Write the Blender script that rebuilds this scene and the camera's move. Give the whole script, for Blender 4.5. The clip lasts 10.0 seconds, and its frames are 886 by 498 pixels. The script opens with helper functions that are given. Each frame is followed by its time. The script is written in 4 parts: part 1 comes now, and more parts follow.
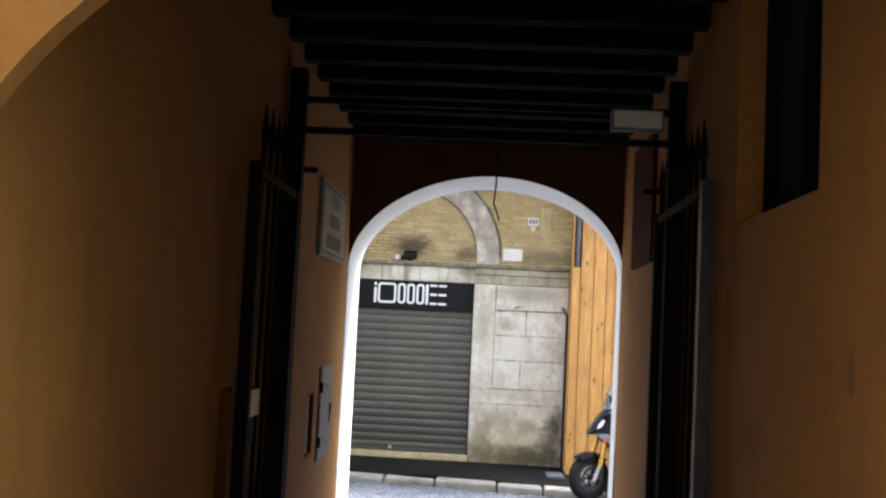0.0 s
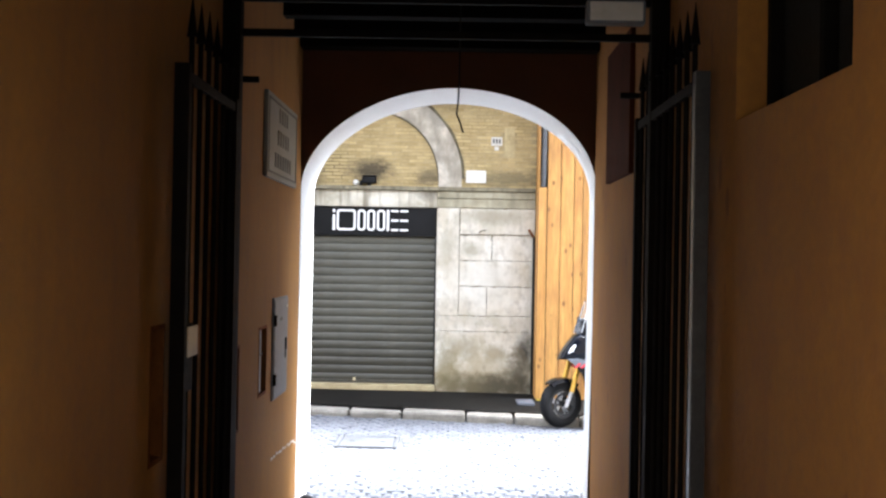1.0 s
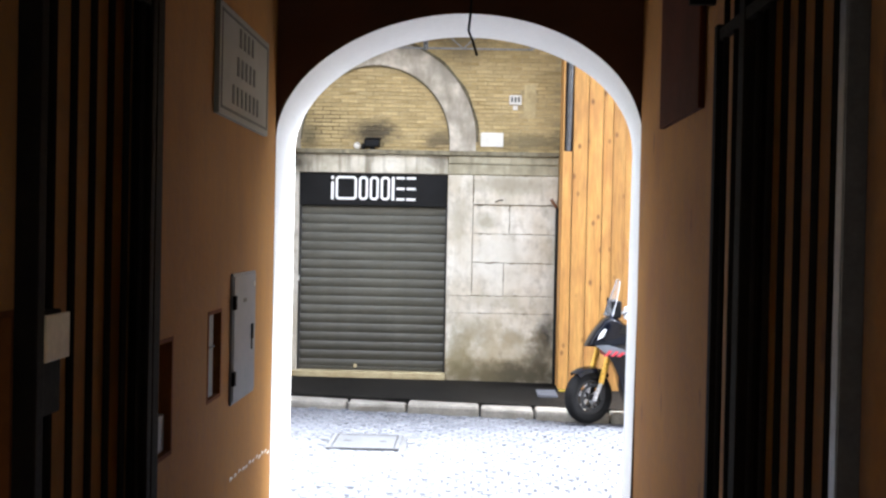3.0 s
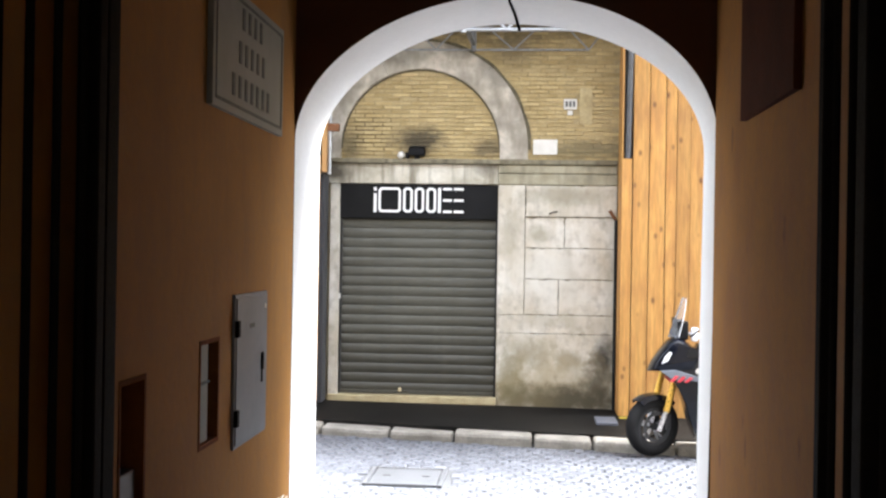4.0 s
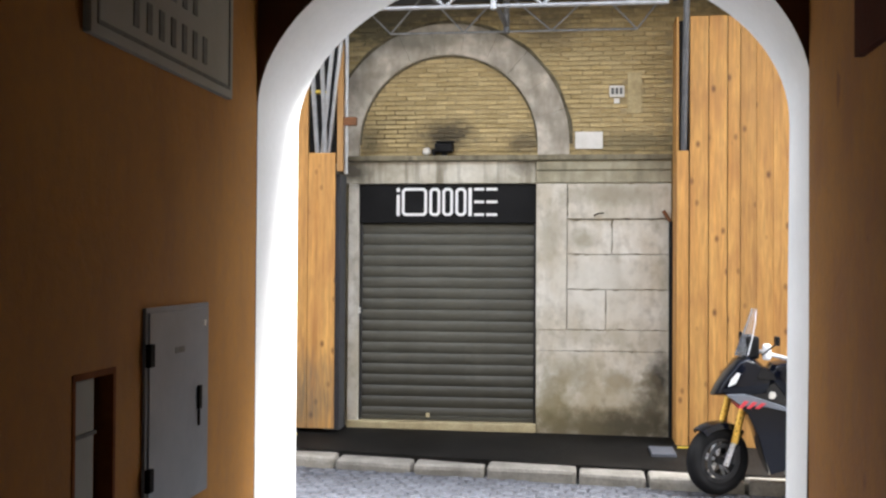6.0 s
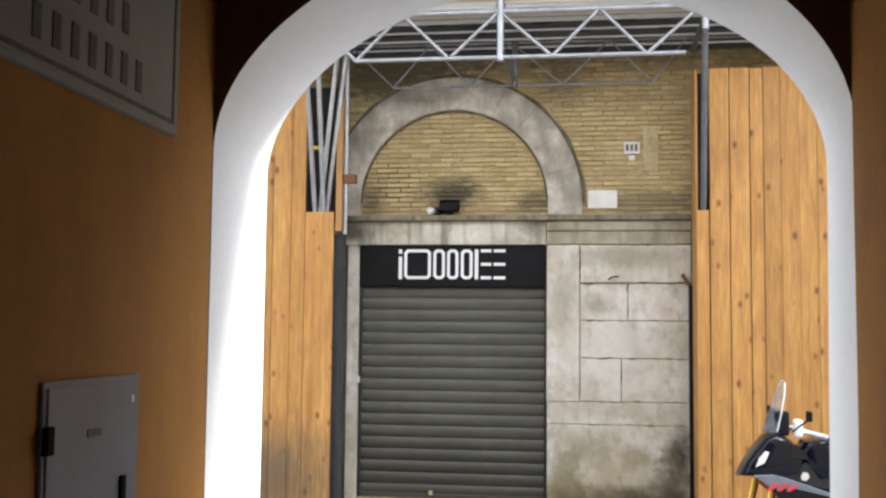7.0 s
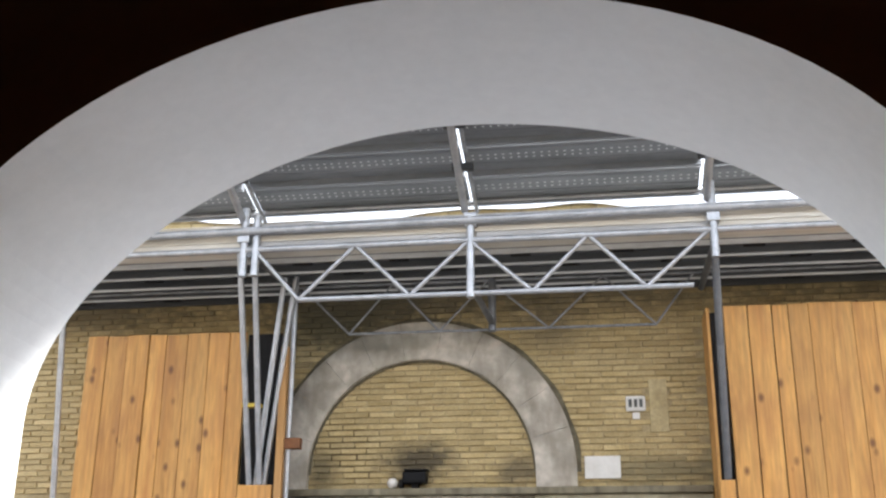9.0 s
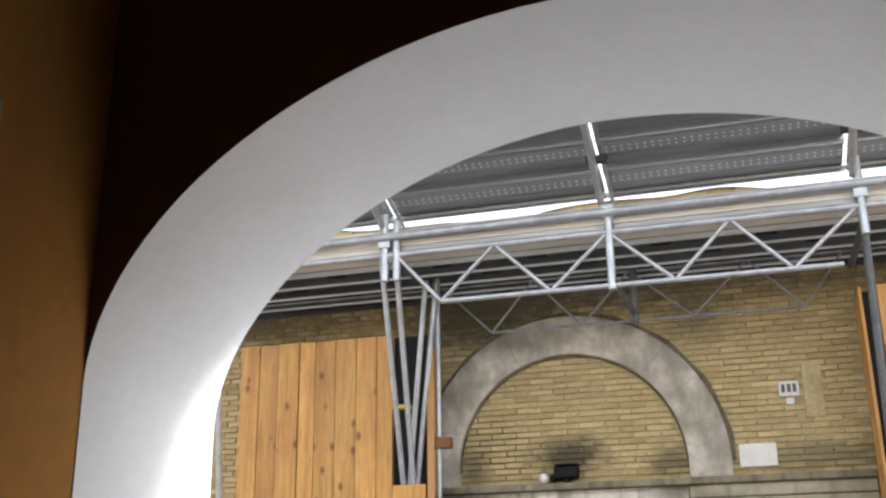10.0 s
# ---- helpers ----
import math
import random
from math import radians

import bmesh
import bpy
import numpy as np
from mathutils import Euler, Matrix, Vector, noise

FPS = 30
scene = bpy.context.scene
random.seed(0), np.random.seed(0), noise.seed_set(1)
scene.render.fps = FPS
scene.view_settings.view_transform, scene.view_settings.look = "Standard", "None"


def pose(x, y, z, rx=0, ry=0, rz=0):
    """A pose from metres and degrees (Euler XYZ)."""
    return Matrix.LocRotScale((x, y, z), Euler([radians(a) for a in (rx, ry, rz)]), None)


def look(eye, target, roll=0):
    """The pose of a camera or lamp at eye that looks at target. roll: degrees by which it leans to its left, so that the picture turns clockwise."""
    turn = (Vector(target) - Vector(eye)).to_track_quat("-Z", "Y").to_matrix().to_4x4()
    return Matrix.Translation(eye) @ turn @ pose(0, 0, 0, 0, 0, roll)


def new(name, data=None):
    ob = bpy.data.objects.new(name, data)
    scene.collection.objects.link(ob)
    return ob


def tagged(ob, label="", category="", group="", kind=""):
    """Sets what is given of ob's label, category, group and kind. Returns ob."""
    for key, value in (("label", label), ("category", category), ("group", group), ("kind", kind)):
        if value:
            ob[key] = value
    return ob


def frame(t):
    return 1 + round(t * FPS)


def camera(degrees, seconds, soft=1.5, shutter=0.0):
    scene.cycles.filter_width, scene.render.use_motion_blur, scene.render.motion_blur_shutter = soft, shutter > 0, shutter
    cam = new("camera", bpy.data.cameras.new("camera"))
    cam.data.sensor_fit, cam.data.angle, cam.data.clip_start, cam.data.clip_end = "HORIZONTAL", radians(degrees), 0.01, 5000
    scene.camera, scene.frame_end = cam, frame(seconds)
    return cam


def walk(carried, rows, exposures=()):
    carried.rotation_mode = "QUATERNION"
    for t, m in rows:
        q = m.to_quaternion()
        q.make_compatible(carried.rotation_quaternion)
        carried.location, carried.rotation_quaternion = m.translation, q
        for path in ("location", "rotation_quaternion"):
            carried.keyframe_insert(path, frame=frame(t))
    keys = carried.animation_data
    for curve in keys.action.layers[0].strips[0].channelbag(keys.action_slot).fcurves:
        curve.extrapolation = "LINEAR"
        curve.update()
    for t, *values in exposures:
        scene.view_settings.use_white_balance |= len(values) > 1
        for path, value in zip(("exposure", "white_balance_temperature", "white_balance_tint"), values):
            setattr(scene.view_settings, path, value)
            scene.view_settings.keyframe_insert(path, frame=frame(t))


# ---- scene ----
cam = camera(45.3, 10.0, soft=2.4)
PATH = [
    (0, (1.063, -14.585, 1.912), (0.965, -12.593, 2.059), 2.79),
    (0.5, (1.064, -14.359, 1.935), (1.010, -12.362, 2.033), 1.38),
    (1, (1.043, -13.995, 1.883), (1.021, -11.996, 1.898), 1.04),
    (1.5, (1.052, -13.625, 1.863), (1.048, -11.625, 1.823), 0.97),
    (2, (1.066, -13.268, 1.847), (1.063, -11.269, 1.785), 1.03),
    (2.5, (1.054, -12.884, 1.818), (1.041, -10.885, 1.770), 1.15),
    (4, (1.116, -11.658, 1.805), (0.960, -9.664, 1.807), 0.92),
    (4.5, (1.153, -11.258, 1.786), (0.955, -9.268, 1.784), 0.71),
    (5, (1.171, -10.944, 1.766), (0.950, -8.956, 1.758), 0.49),
    (6.5, (1.199, -10.049, 1.738), (0.936, -8.068, 1.818), 0.45),
    (7, (1.233, -9.743, 1.739), (0.951, -7.769, 1.892), 0.58),
    (7.5, (1.280, -9.472, 1.740), (0.986, -7.507, 1.969), 0.56),
    (8, (1.265, -9.225, 1.777), (1.028, -7.261, 2.077), 0.68),
    (8.5, (1.316, -8.931, 1.812), (1.108, -6.975, 2.172), 1.67),
    (9, (1.357, -8.075, 1.907), (1.065, -6.206, 2.558), 0.38),
    (9.5, (1.322, -8.058, 1.922), (0.963, -6.206, 2.587), 0.56),
    (10, (1.282, -8.145, 1.893), (0.758, -6.326, 2.540), -0.74),
]
walk(cam, [(t, look(eye, target, roll)) for t, eye, target, roll in PATH],
     exposures=[(0.0, 3.4, 5900, 9), (1.0, 3.95, 5900, 9), (2.6, 3.88, 5900, 9), (4.2, 3.62, 6250, 9), (5.2, 3.36, 6300, 9), (7.2, 3.2, 6250, 9), (8.4, 3.15, 6150, 9), (10.0, 3.12, 6300, 9)])

# ---- world and light: overcast sky over a narrow street ----
world = bpy.data.worlds.new("sky")
scene.world = world
world.use_nodes = True
wn = world.node_tree
sky = wn.nodes.new("ShaderNodeTexSky")
sky.sky_type = 'NISHITA'
sky.sun_disc = False
sky.sun_elevation = radians(72)
sky.sun_rotation = radians(80)
sky.air_density, sky.dust_density, sky.ozone_density = 1.0, 4.0, 1.0
grey = wn.nodes.new("ShaderNodeHueSaturation")   # overcast: nearly colourless sky
grey.inputs["Saturation"].default_value = 0.35
wn.links.new(sky.outputs[0], grey.inputs["Color"])
wn.links.new(grey.outputs[0], wn.nodes["Background"].inputs[0])
wn.nodes["Background"].inputs[1].default_value = 0.13

sun = new("sun", bpy.data.lights.new("sun", 'SUN'))
sun.data.energy = 2.7
sun.data.angle = radians(25)
sun.data.color = (1.0, 0.97, 0.93)
sun.matrix_world = look((8.5, -2.0, 13.0), (0.5, -3.2, 0.0))


# ---- materials ----
def rgb(c):
    return (c[0], c[1], c[2], 1.0)


def material(name, base, rough=0.8, metal=0.0, other=None, big=1.5, share=0.5, fine=40.0, grain=0.25, bump=0.15,
             vary=0.0, island=False, stretch=(1, 1, 1), spots=(), streaks=None, knots=None, spec=0.5, scuffs=None):
    m = bpy.data.materials.new(name)
    m.use_nodes = True
    nt = m.node_tree
    N, L = nt.nodes.new, nt.links.new
    bsdf = nt.nodes["Principled BSDF"]
    bsdf.inputs["Roughness"].default_value = rough
    bsdf.inputs["Metallic"].default_value = metal
    bsdf.inputs["Specular IOR Level"].default_value = spec
    tc = N("ShaderNodeTexCoord")
    mp = N("ShaderNodeMapping")
    mp.inputs["Scale"].default_value = stretch
    L(tc.outputs["Object"], mp.inputs[0])
    where = mp.outputs[0]
    place = N("ShaderNodeNewGeometry").outputs["Position"]
    rnd = None
    if vary:
        if island:
            rnd = N("ShaderNodeNewGeometry").outputs["Random Per Island"]
        else:
            rnd = N("ShaderNodeObjectInfo").outputs["Random"]
        mul = N("ShaderNodeMath")
        mul.operation = 'MULTIPLY'
        mul.inputs[1].default_value = 37.0
        L(rnd, mul.inputs[0])
        add = N("ShaderNodeVectorMath")
        L(where, add.inputs[0])
        L(mul.outputs[0], add.inputs[1])
        where = add.outputs[0]

    def noisy(scale, detail=5.0, rg=0.6):
        n = N("ShaderNodeTexNoise")
        n.inputs["Scale"].default_value = scale
        n.inputs["Detail"].default_value = detail
        n.inputs["Roughness"].default_value = rg
        L(where, n.inputs["Vector"])
        return n.outputs["Fac"]

    def ramp(fac, a, b):
        r = N("ShaderNodeMapRange")
        r.inputs["From Min"].default_value = a
        r.inputs["From Max"].default_value = b
        L(fac, r.inputs["Value"])
        return r.outputs["Result"]

    def mix(fac, a, b, how='MIX'):
        x = N("ShaderNodeMix")
        x.data_type, x.blend_type = 'RGBA', how
        if isinstance(fac, float):
            x.inputs["Factor"].default_value = fac
        else:
            L(fac, x.inputs["Factor"])
        for s, v in ((x.inputs[6], a), (x.inputs[7], b)):
            if isinstance(v, tuple):
                s.default_value = v
            else:
                L(v, s)
        return x.outputs[2]

    def times(a, b):
        x = N("ShaderNodeMath")
        x.operation = 'MULTIPLY'
        L(a, x.inputs[0])
        if isinstance(b, float):
            x.inputs[1].default_value = b
        else:
            L(b, x.inputs[1])
        return x.outputs[0]

    other = other or tuple(c * 0.6 for c in base)
    col = mix(ramp(noisy(big), 0.5 - share * 0.25, 0.5 + share * 0.35), rgb(base), rgb(other))
    fineval = noisy(fine, 3.0)
    col = mix(grain, col, mix(ramp(fineval, 0.3, 0.7), (0.25, 0.25, 0.25, 1), (1, 1, 1, 1)), 'MULTIPLY')
    for scale, colour, amount in ((streaks,) if streaks and not isinstance(streaks, list) else streaks or ()):
        sm = N("ShaderNodeMapping")
        sm.inputs["Scale"].default_value = scale
        L(place, sm.inputs[0])
        n = N("ShaderNodeTexNoise")
        n.inputs["Scale"].default_value = 1.0
        n.inputs["Detail"].default_value = 6.0
        L(sm.outputs[0], n.inputs["Vector"])
        col = mix(times(ramp(n.outputs["Fac"], 0.48, 0.7), amount), col, rgb(colour))
    if scuffs:
        km = N("ShaderNodeMapping")
        km.inputs["Rotation"].default_value = (radians(25), 0, 0)
        km.inputs["Scale"].default_value = (1.0, 4.5, 1.7)
        L(place, km.inputs[0])
        v = N("ShaderNodeTexVoronoi")
        v.inputs["Scale"].default_value = 1.0
        L(km.outputs[0], v.inputs["Vector"])
        sw = N("ShaderNodeMath")
        sw.operation = 'MULTIPLY_ADD'
        L(noisy(14.0, 4.0), sw.inputs[0])
        sw.inputs[1].default_value = 0.3
        L(v.outputs["Distance"], sw.inputs[2])
        col = mix(times(ramp(sw.outputs[0], 0.30, 0.22), 0.6), col, rgb(scuffs))
    if knots:
        km = N("ShaderNodeMapping")
        km.inputs["Scale"].default_value = (0.8, 0.8, 6.2)
        L(where, km.inputs[0])
        v = N("ShaderNodeTexVoronoi")
        v.inputs["Scale"].default_value = 1.0
        L(km.outputs[0], v.inputs["Vector"])
        col = mix(times(ramp(v.outputs["Distance"], 0.20, 0.07), 0.9), col, rgb(knots))
    for centre, radius, colour, amount in spots:
        d = N("ShaderNodeVectorMath")
        d.operation = 'SUBTRACT'
        L(place, d.inputs[0])
        d.inputs[1].default_value = centre
        sc = N("ShaderNodeVectorMath")
        sc.operation = 'DIVIDE'
        L(d.outputs[0], sc.inputs[0])
        sc.inputs[1].default_value = radius
        ln = N("ShaderNodeVectorMath")
        ln.operation = 'LENGTH'
        L(sc.outputs[0], ln.inputs[0])
        wob = N("ShaderNodeMath")
        wob.operation = 'MULTIPLY_ADD'
        L(noisy(7.0, 5.0), wob.inputs[0])
        wob.inputs[1].default_value = 1.5
        L(ln.outputs["Value"], wob.inputs[2])
        col = mix(times(ramp(wob.outputs[0], 1.9, 1.1), amount), col, rgb(colour))
    if vary:
        col = mix(1.0, col, mix(rnd, (1 - vary,) * 3 + (1,), (1 + vary * 0.6, 1 + vary * 0.55, 1 + vary * 0.45, 1)), 'MULTIPLY')
    L(col, bsdf.inputs["Base Color"])
    rr = N("ShaderNodeMapRange")
    rr.inputs["To Min"].default_value = max(0.02, rough - 0.12)
    rr.inputs["To Max"].default_value = min(1.0, rough + 0.12)
    L(fineval, rr.inputs["Value"])
    L(rr.outputs["Result"], bsdf.inputs["Roughness"])
    if bump:
        b = N("ShaderNodeBump")
        b.inputs["Strength"].default_value = bump
        b.inputs["Distance"].default_value = 0.01
        L(fineval, b.inputs["Height"])
        L(b.outputs[0], bsdf.inputs["Normal"])
    return m


OCHRE = material("ochre_plaster", (0.39, 0.176, 0.024), 0.85, other=(0.29, 0.120, 0.015), big=1.3, share=1.0, fine=22, grain=0.2, bump=0.25,
                 streaks=((5, 5, 1.2), (0.18, 0.08, 0.025), 0.35))
OCHRE_WORN = material("worn_ochre_plaster", (0.36, 0.160, 0.024), 0.85, other=(0.28, 0.114, 0.016), big=1.3, share=1.0, fine=22, grain=0.25, bump=0.3,
                      streaks=((4.5, 4.5, 2.2), (0.20, 0.075, 0.03), 0.35), scuffs=(0.13, 0.05, 0.02))
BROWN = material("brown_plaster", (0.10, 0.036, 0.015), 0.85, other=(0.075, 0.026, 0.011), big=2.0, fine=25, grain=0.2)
WHITE = material("white_plaster", (0.86, 0.855, 0.835), 0.85, other=(0.80, 0.795, 0.77), big=1.2, fine=30, grain=0.06, bump=0.08)
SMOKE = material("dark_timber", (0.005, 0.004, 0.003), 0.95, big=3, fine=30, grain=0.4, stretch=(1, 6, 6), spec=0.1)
BOARD = material("dark_boarding", (0.006, 0.005, 0.004), 0.95, big=3, fine=30, grain=0.4, spec=0.1)
SOOT_SHADE = [((-0.08, 0.0, 3.02), (0.32, 0.6, 0.17), (0.055, 0.045, 0.03), 0.9), ((0.68, 0.0, 2.93), (0.2, 0.6, 0.13), (0.10, 0.08, 0.05), 0.75),
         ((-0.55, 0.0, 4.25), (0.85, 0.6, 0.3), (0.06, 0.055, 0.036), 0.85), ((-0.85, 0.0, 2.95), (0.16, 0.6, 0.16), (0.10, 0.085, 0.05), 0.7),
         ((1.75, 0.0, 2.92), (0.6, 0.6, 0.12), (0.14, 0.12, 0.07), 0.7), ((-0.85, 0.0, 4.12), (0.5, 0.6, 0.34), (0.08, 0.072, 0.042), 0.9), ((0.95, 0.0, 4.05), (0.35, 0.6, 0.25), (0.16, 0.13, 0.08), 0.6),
         # These three mix soot with the deck's shade, painted onto the brick.
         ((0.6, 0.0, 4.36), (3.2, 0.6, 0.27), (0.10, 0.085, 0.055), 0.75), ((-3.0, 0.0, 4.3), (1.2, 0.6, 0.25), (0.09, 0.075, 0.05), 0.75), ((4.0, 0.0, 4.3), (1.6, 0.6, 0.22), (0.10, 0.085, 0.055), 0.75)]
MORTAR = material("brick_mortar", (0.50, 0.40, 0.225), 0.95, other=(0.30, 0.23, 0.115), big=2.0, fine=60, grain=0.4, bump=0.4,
                  spots=SOOT_SHADE + [((-0.62, 0.0, 3.08), (0.36, 0.6, 0.30), (0.085, 0.062, 0.026), 0.85)])
BRICK = material("pale_yellow_brick", (0.58, 0.455, 0.235), 0.9, other=(0.43, 0.325, 0.145), big=3.0, fine=70, grain=0.35, bump=0.4, vary=0.13, spots=SOOT_SHADE)
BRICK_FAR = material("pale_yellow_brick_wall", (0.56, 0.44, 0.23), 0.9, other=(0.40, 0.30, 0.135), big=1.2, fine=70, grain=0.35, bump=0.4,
                     vary=0.13, island=True, spots=SOOT_SHADE)
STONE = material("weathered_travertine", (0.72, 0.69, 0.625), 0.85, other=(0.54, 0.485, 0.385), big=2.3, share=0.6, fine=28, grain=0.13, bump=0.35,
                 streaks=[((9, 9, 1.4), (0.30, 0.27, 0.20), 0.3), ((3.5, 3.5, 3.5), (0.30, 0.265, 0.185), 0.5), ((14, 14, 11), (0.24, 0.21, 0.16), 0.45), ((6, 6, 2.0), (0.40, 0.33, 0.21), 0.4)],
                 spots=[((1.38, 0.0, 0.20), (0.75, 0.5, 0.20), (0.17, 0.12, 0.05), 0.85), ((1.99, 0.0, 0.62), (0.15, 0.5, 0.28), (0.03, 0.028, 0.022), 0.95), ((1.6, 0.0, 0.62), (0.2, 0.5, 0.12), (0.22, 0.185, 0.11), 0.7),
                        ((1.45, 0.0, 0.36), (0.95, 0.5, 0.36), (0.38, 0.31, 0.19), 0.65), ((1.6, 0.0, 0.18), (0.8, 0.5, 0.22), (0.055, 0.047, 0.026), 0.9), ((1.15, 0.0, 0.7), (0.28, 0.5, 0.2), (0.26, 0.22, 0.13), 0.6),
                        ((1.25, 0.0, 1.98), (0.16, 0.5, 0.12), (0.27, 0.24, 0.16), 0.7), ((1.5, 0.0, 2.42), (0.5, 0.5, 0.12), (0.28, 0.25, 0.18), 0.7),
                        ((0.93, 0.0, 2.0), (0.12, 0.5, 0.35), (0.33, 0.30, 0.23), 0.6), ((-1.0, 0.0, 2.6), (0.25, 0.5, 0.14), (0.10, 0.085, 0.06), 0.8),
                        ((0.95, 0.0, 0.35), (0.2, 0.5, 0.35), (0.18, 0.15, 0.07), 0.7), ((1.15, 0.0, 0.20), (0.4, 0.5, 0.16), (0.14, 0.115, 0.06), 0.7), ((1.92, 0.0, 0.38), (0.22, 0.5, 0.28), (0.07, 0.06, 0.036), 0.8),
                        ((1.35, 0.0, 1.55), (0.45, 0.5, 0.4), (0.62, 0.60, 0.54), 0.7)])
RINGSTONE = material("stained_arch_stone", (0.68, 0.61, 0.52), 0.85, other=(0.36, 0.33, 0.265), big=4.0, share=0.55, fine=28, grain=0.13, bump=0.35,
                     streaks=[((7, 7, 2.5), (0.15, 0.125, 0.09), 0.6), ((5, 5, 5), (0.20, 0.175, 0.14), 0.5), ((14, 14, 14), (0.25, 0.23, 0.18), 0.4)],
                     spots=[((-0.55, 0.0, 3.95), (0.55, 0.5, 0.18), (0.17, 0.16, 0.13), 0.75), ((0.75, 0.0, 3.75), (0.2, 0.5, 0.2), (0.18, 0.165, 0.13), 0.7)])
LINTEL = material("dripping_lintel_stone", (0.66, 0.625, 0.54), 0.85, other=(0.42, 0.375, 0.28), big=2.5, share=0.6, fine=28, grain=0.13, bump=0.35,
                  streaks=[((13, 13, 1.0), (0.13, 0.11, 0.07), 0.75), ((4, 4, 4), (0.20, 0.175, 0.115), 0.6)],
                  spots=[((-1.05, 0.0, 2.66), (0.25, 0.5, 0.12), (0.06, 0.05, 0.035), 0.9), ((0.7, 0.0, 2.7), (0.2, 0.5, 0.1), (0.10, 0.085, 0.06), 0.7)])
CAPITAL = material("damp_capital_stone", (0.46, 0.42, 0.31), 0.9, other=(0.27, 0.24, 0.155), big=3.0, share=0.7, fine=30, grain=0.2, bump=0.4,
                   streaks=[((8, 8, 1.8), (0.12, 0.105, 0.07), 0.6), ((5, 5, 5), (0.16, 0.14, 0.09), 0.5)])
LEDGE = material("mossy_ledge_stone", (0.30, 0.265, 0.18), 0.9, other=(0.12, 0.10, 0.062), big=3.0, share=0.6, fine=30, grain=0.2, bump=0.4,
                 streaks=((10, 10, 1.5), (0.055, 0.048, 0.03), 0.85))
DAMPJOINT = material("damp_stone_joint", (0.27, 0.235, 0.165), 0.95, other=(0.12, 0.10, 0.065), big=5, share=0.8, fine=40, grain=0.4)
GRIME = material("joint_grime", (0.09, 0.078, 0.05), 0.95, other=(0.22, 0.19, 0.12), big=6, share=0.6, fine=40, grain=0.4)
SLAT = material("grey_painted_steel_slat", (0.086, 0.083, 0.064), 0.5, metal=0.0, other=(0.065, 0.062, 0.048), big=2.5, fine=30, grain=0.2, bump=0.05,
                spots=[((-0.1, 0.0, 0.35), (1.3, 0.6, 0.55), (0.035, 0.033, 0.026), 0.6)],
                streaks=((1.5, 1.5, 14), (0.13, 0.127, 0.11), 0.35))
BLACK = material("matt_black_paint", (0.010, 0.010, 0.011), 0.6, big=3, fine=30, grain=0.2, bump=0.03, spec=0.15)
LETTER = material("white_vinyl", (0.85, 0.85, 0.85), 0.5, other=(0.8, 0.8, 0.8), grain=0.03, bump=0)
WOOD = material("varnished_pine_planks", (0.70, 0.385, 0.112), 0.6, other=(0.56, 0.265, 0.062), big=1.0, share=0.8, fine=6, grain=0.5, bump=0.12,
                vary=0.13, stretch=(9, 9, 0.7), streaks=[((13, 13, 0.6), (0.32, 0.13, 0.033), 0.55), ((7, 7, 2.6), (0.36, 0.16, 0.05), 0.55)], knots=(0.13, 0.05, 0.016),
                spots=[((-1.75, -0.45, 0.45), (0.9, 0.5, 0.5), (0.11, 0.095, 0.07), 0.75)])
WOODPOST = material("raw_pine_post", (0.50, 0.28, 0.10), 0.7, other=(0.36, 0.18, 0.06), big=1.0, fine=9, grain=0.3, stretch=(9, 9, 0.7))
SCAFFWOOD = material("pale_scaffold_board", (0.82, 0.79, 0.72), 0.75, other=(0.68, 0.62, 0.52), big=1.0, fine=9, grain=0.3, stretch=(0.6, 9, 9))
GALV = material("galvanised_steel", (0.55, 0.56, 0.58), 0.42, metal=0.75, other=(0.40, 0.41, 0.43), big=9, fine=50, grain=0.2, bump=0.05)
DECK = material("steel_deck_plank", (0.275, 0.285, 0.305), 0.5, metal=0.4, other=(0.20, 0.21, 0.225), big=3, fine=50, grain=0.2, bump=0.05, vary=0.15,
                stretch=(0.4, 2, 2))
TOE = material("grey_toe_board", (0.56, 0.55, 0.54), 0.6, metal=0.2, other=(0.36, 0.355, 0.35), big=2, fine=30, grain=0.2, bump=0.1, stretch=(0.4, 4, 4))
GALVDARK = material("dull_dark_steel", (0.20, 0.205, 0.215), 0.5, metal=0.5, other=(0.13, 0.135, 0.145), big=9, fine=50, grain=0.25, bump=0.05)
# Pale colour carries the light that falls on the flange fronts.
FLANGE = material("lit_zinc_flange", (0.72, 0.72, 0.71), 0.5, metal=0.15, other=(0.50, 0.51, 0.52), big=2, fine=30, grain=0.2, bump=0.05, stretch=(0.5, 4, 4))
# Darker copy of the deck steel: the underside's shade is in its colour.
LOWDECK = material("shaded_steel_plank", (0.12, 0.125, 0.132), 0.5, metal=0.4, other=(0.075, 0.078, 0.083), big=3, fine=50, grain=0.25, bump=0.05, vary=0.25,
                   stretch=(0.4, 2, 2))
# Darker, duller copy of the galvanised steel.
GALVDULL = material("dull_galvanised_steel", (0.36, 0.365, 0.375), 0.5, metal=0.6, other=(0.22, 0.225, 0.235), big=9, fine=50, grain=0.25, bump=0.05)
PATCH = material("buff_plaster_patch", (0.56, 0.46, 0.26), 0.9, other=(0.44, 0.35, 0.18), big=6, fine=40, grain=0.35, bump=0.2)
SHEET = material("white_tarpaulin", (0.85, 0.86, 0.88), 0.6, other=(0.75, 0.76, 0.78), big=2, fine=20, grain=0.05, bump=0.1)
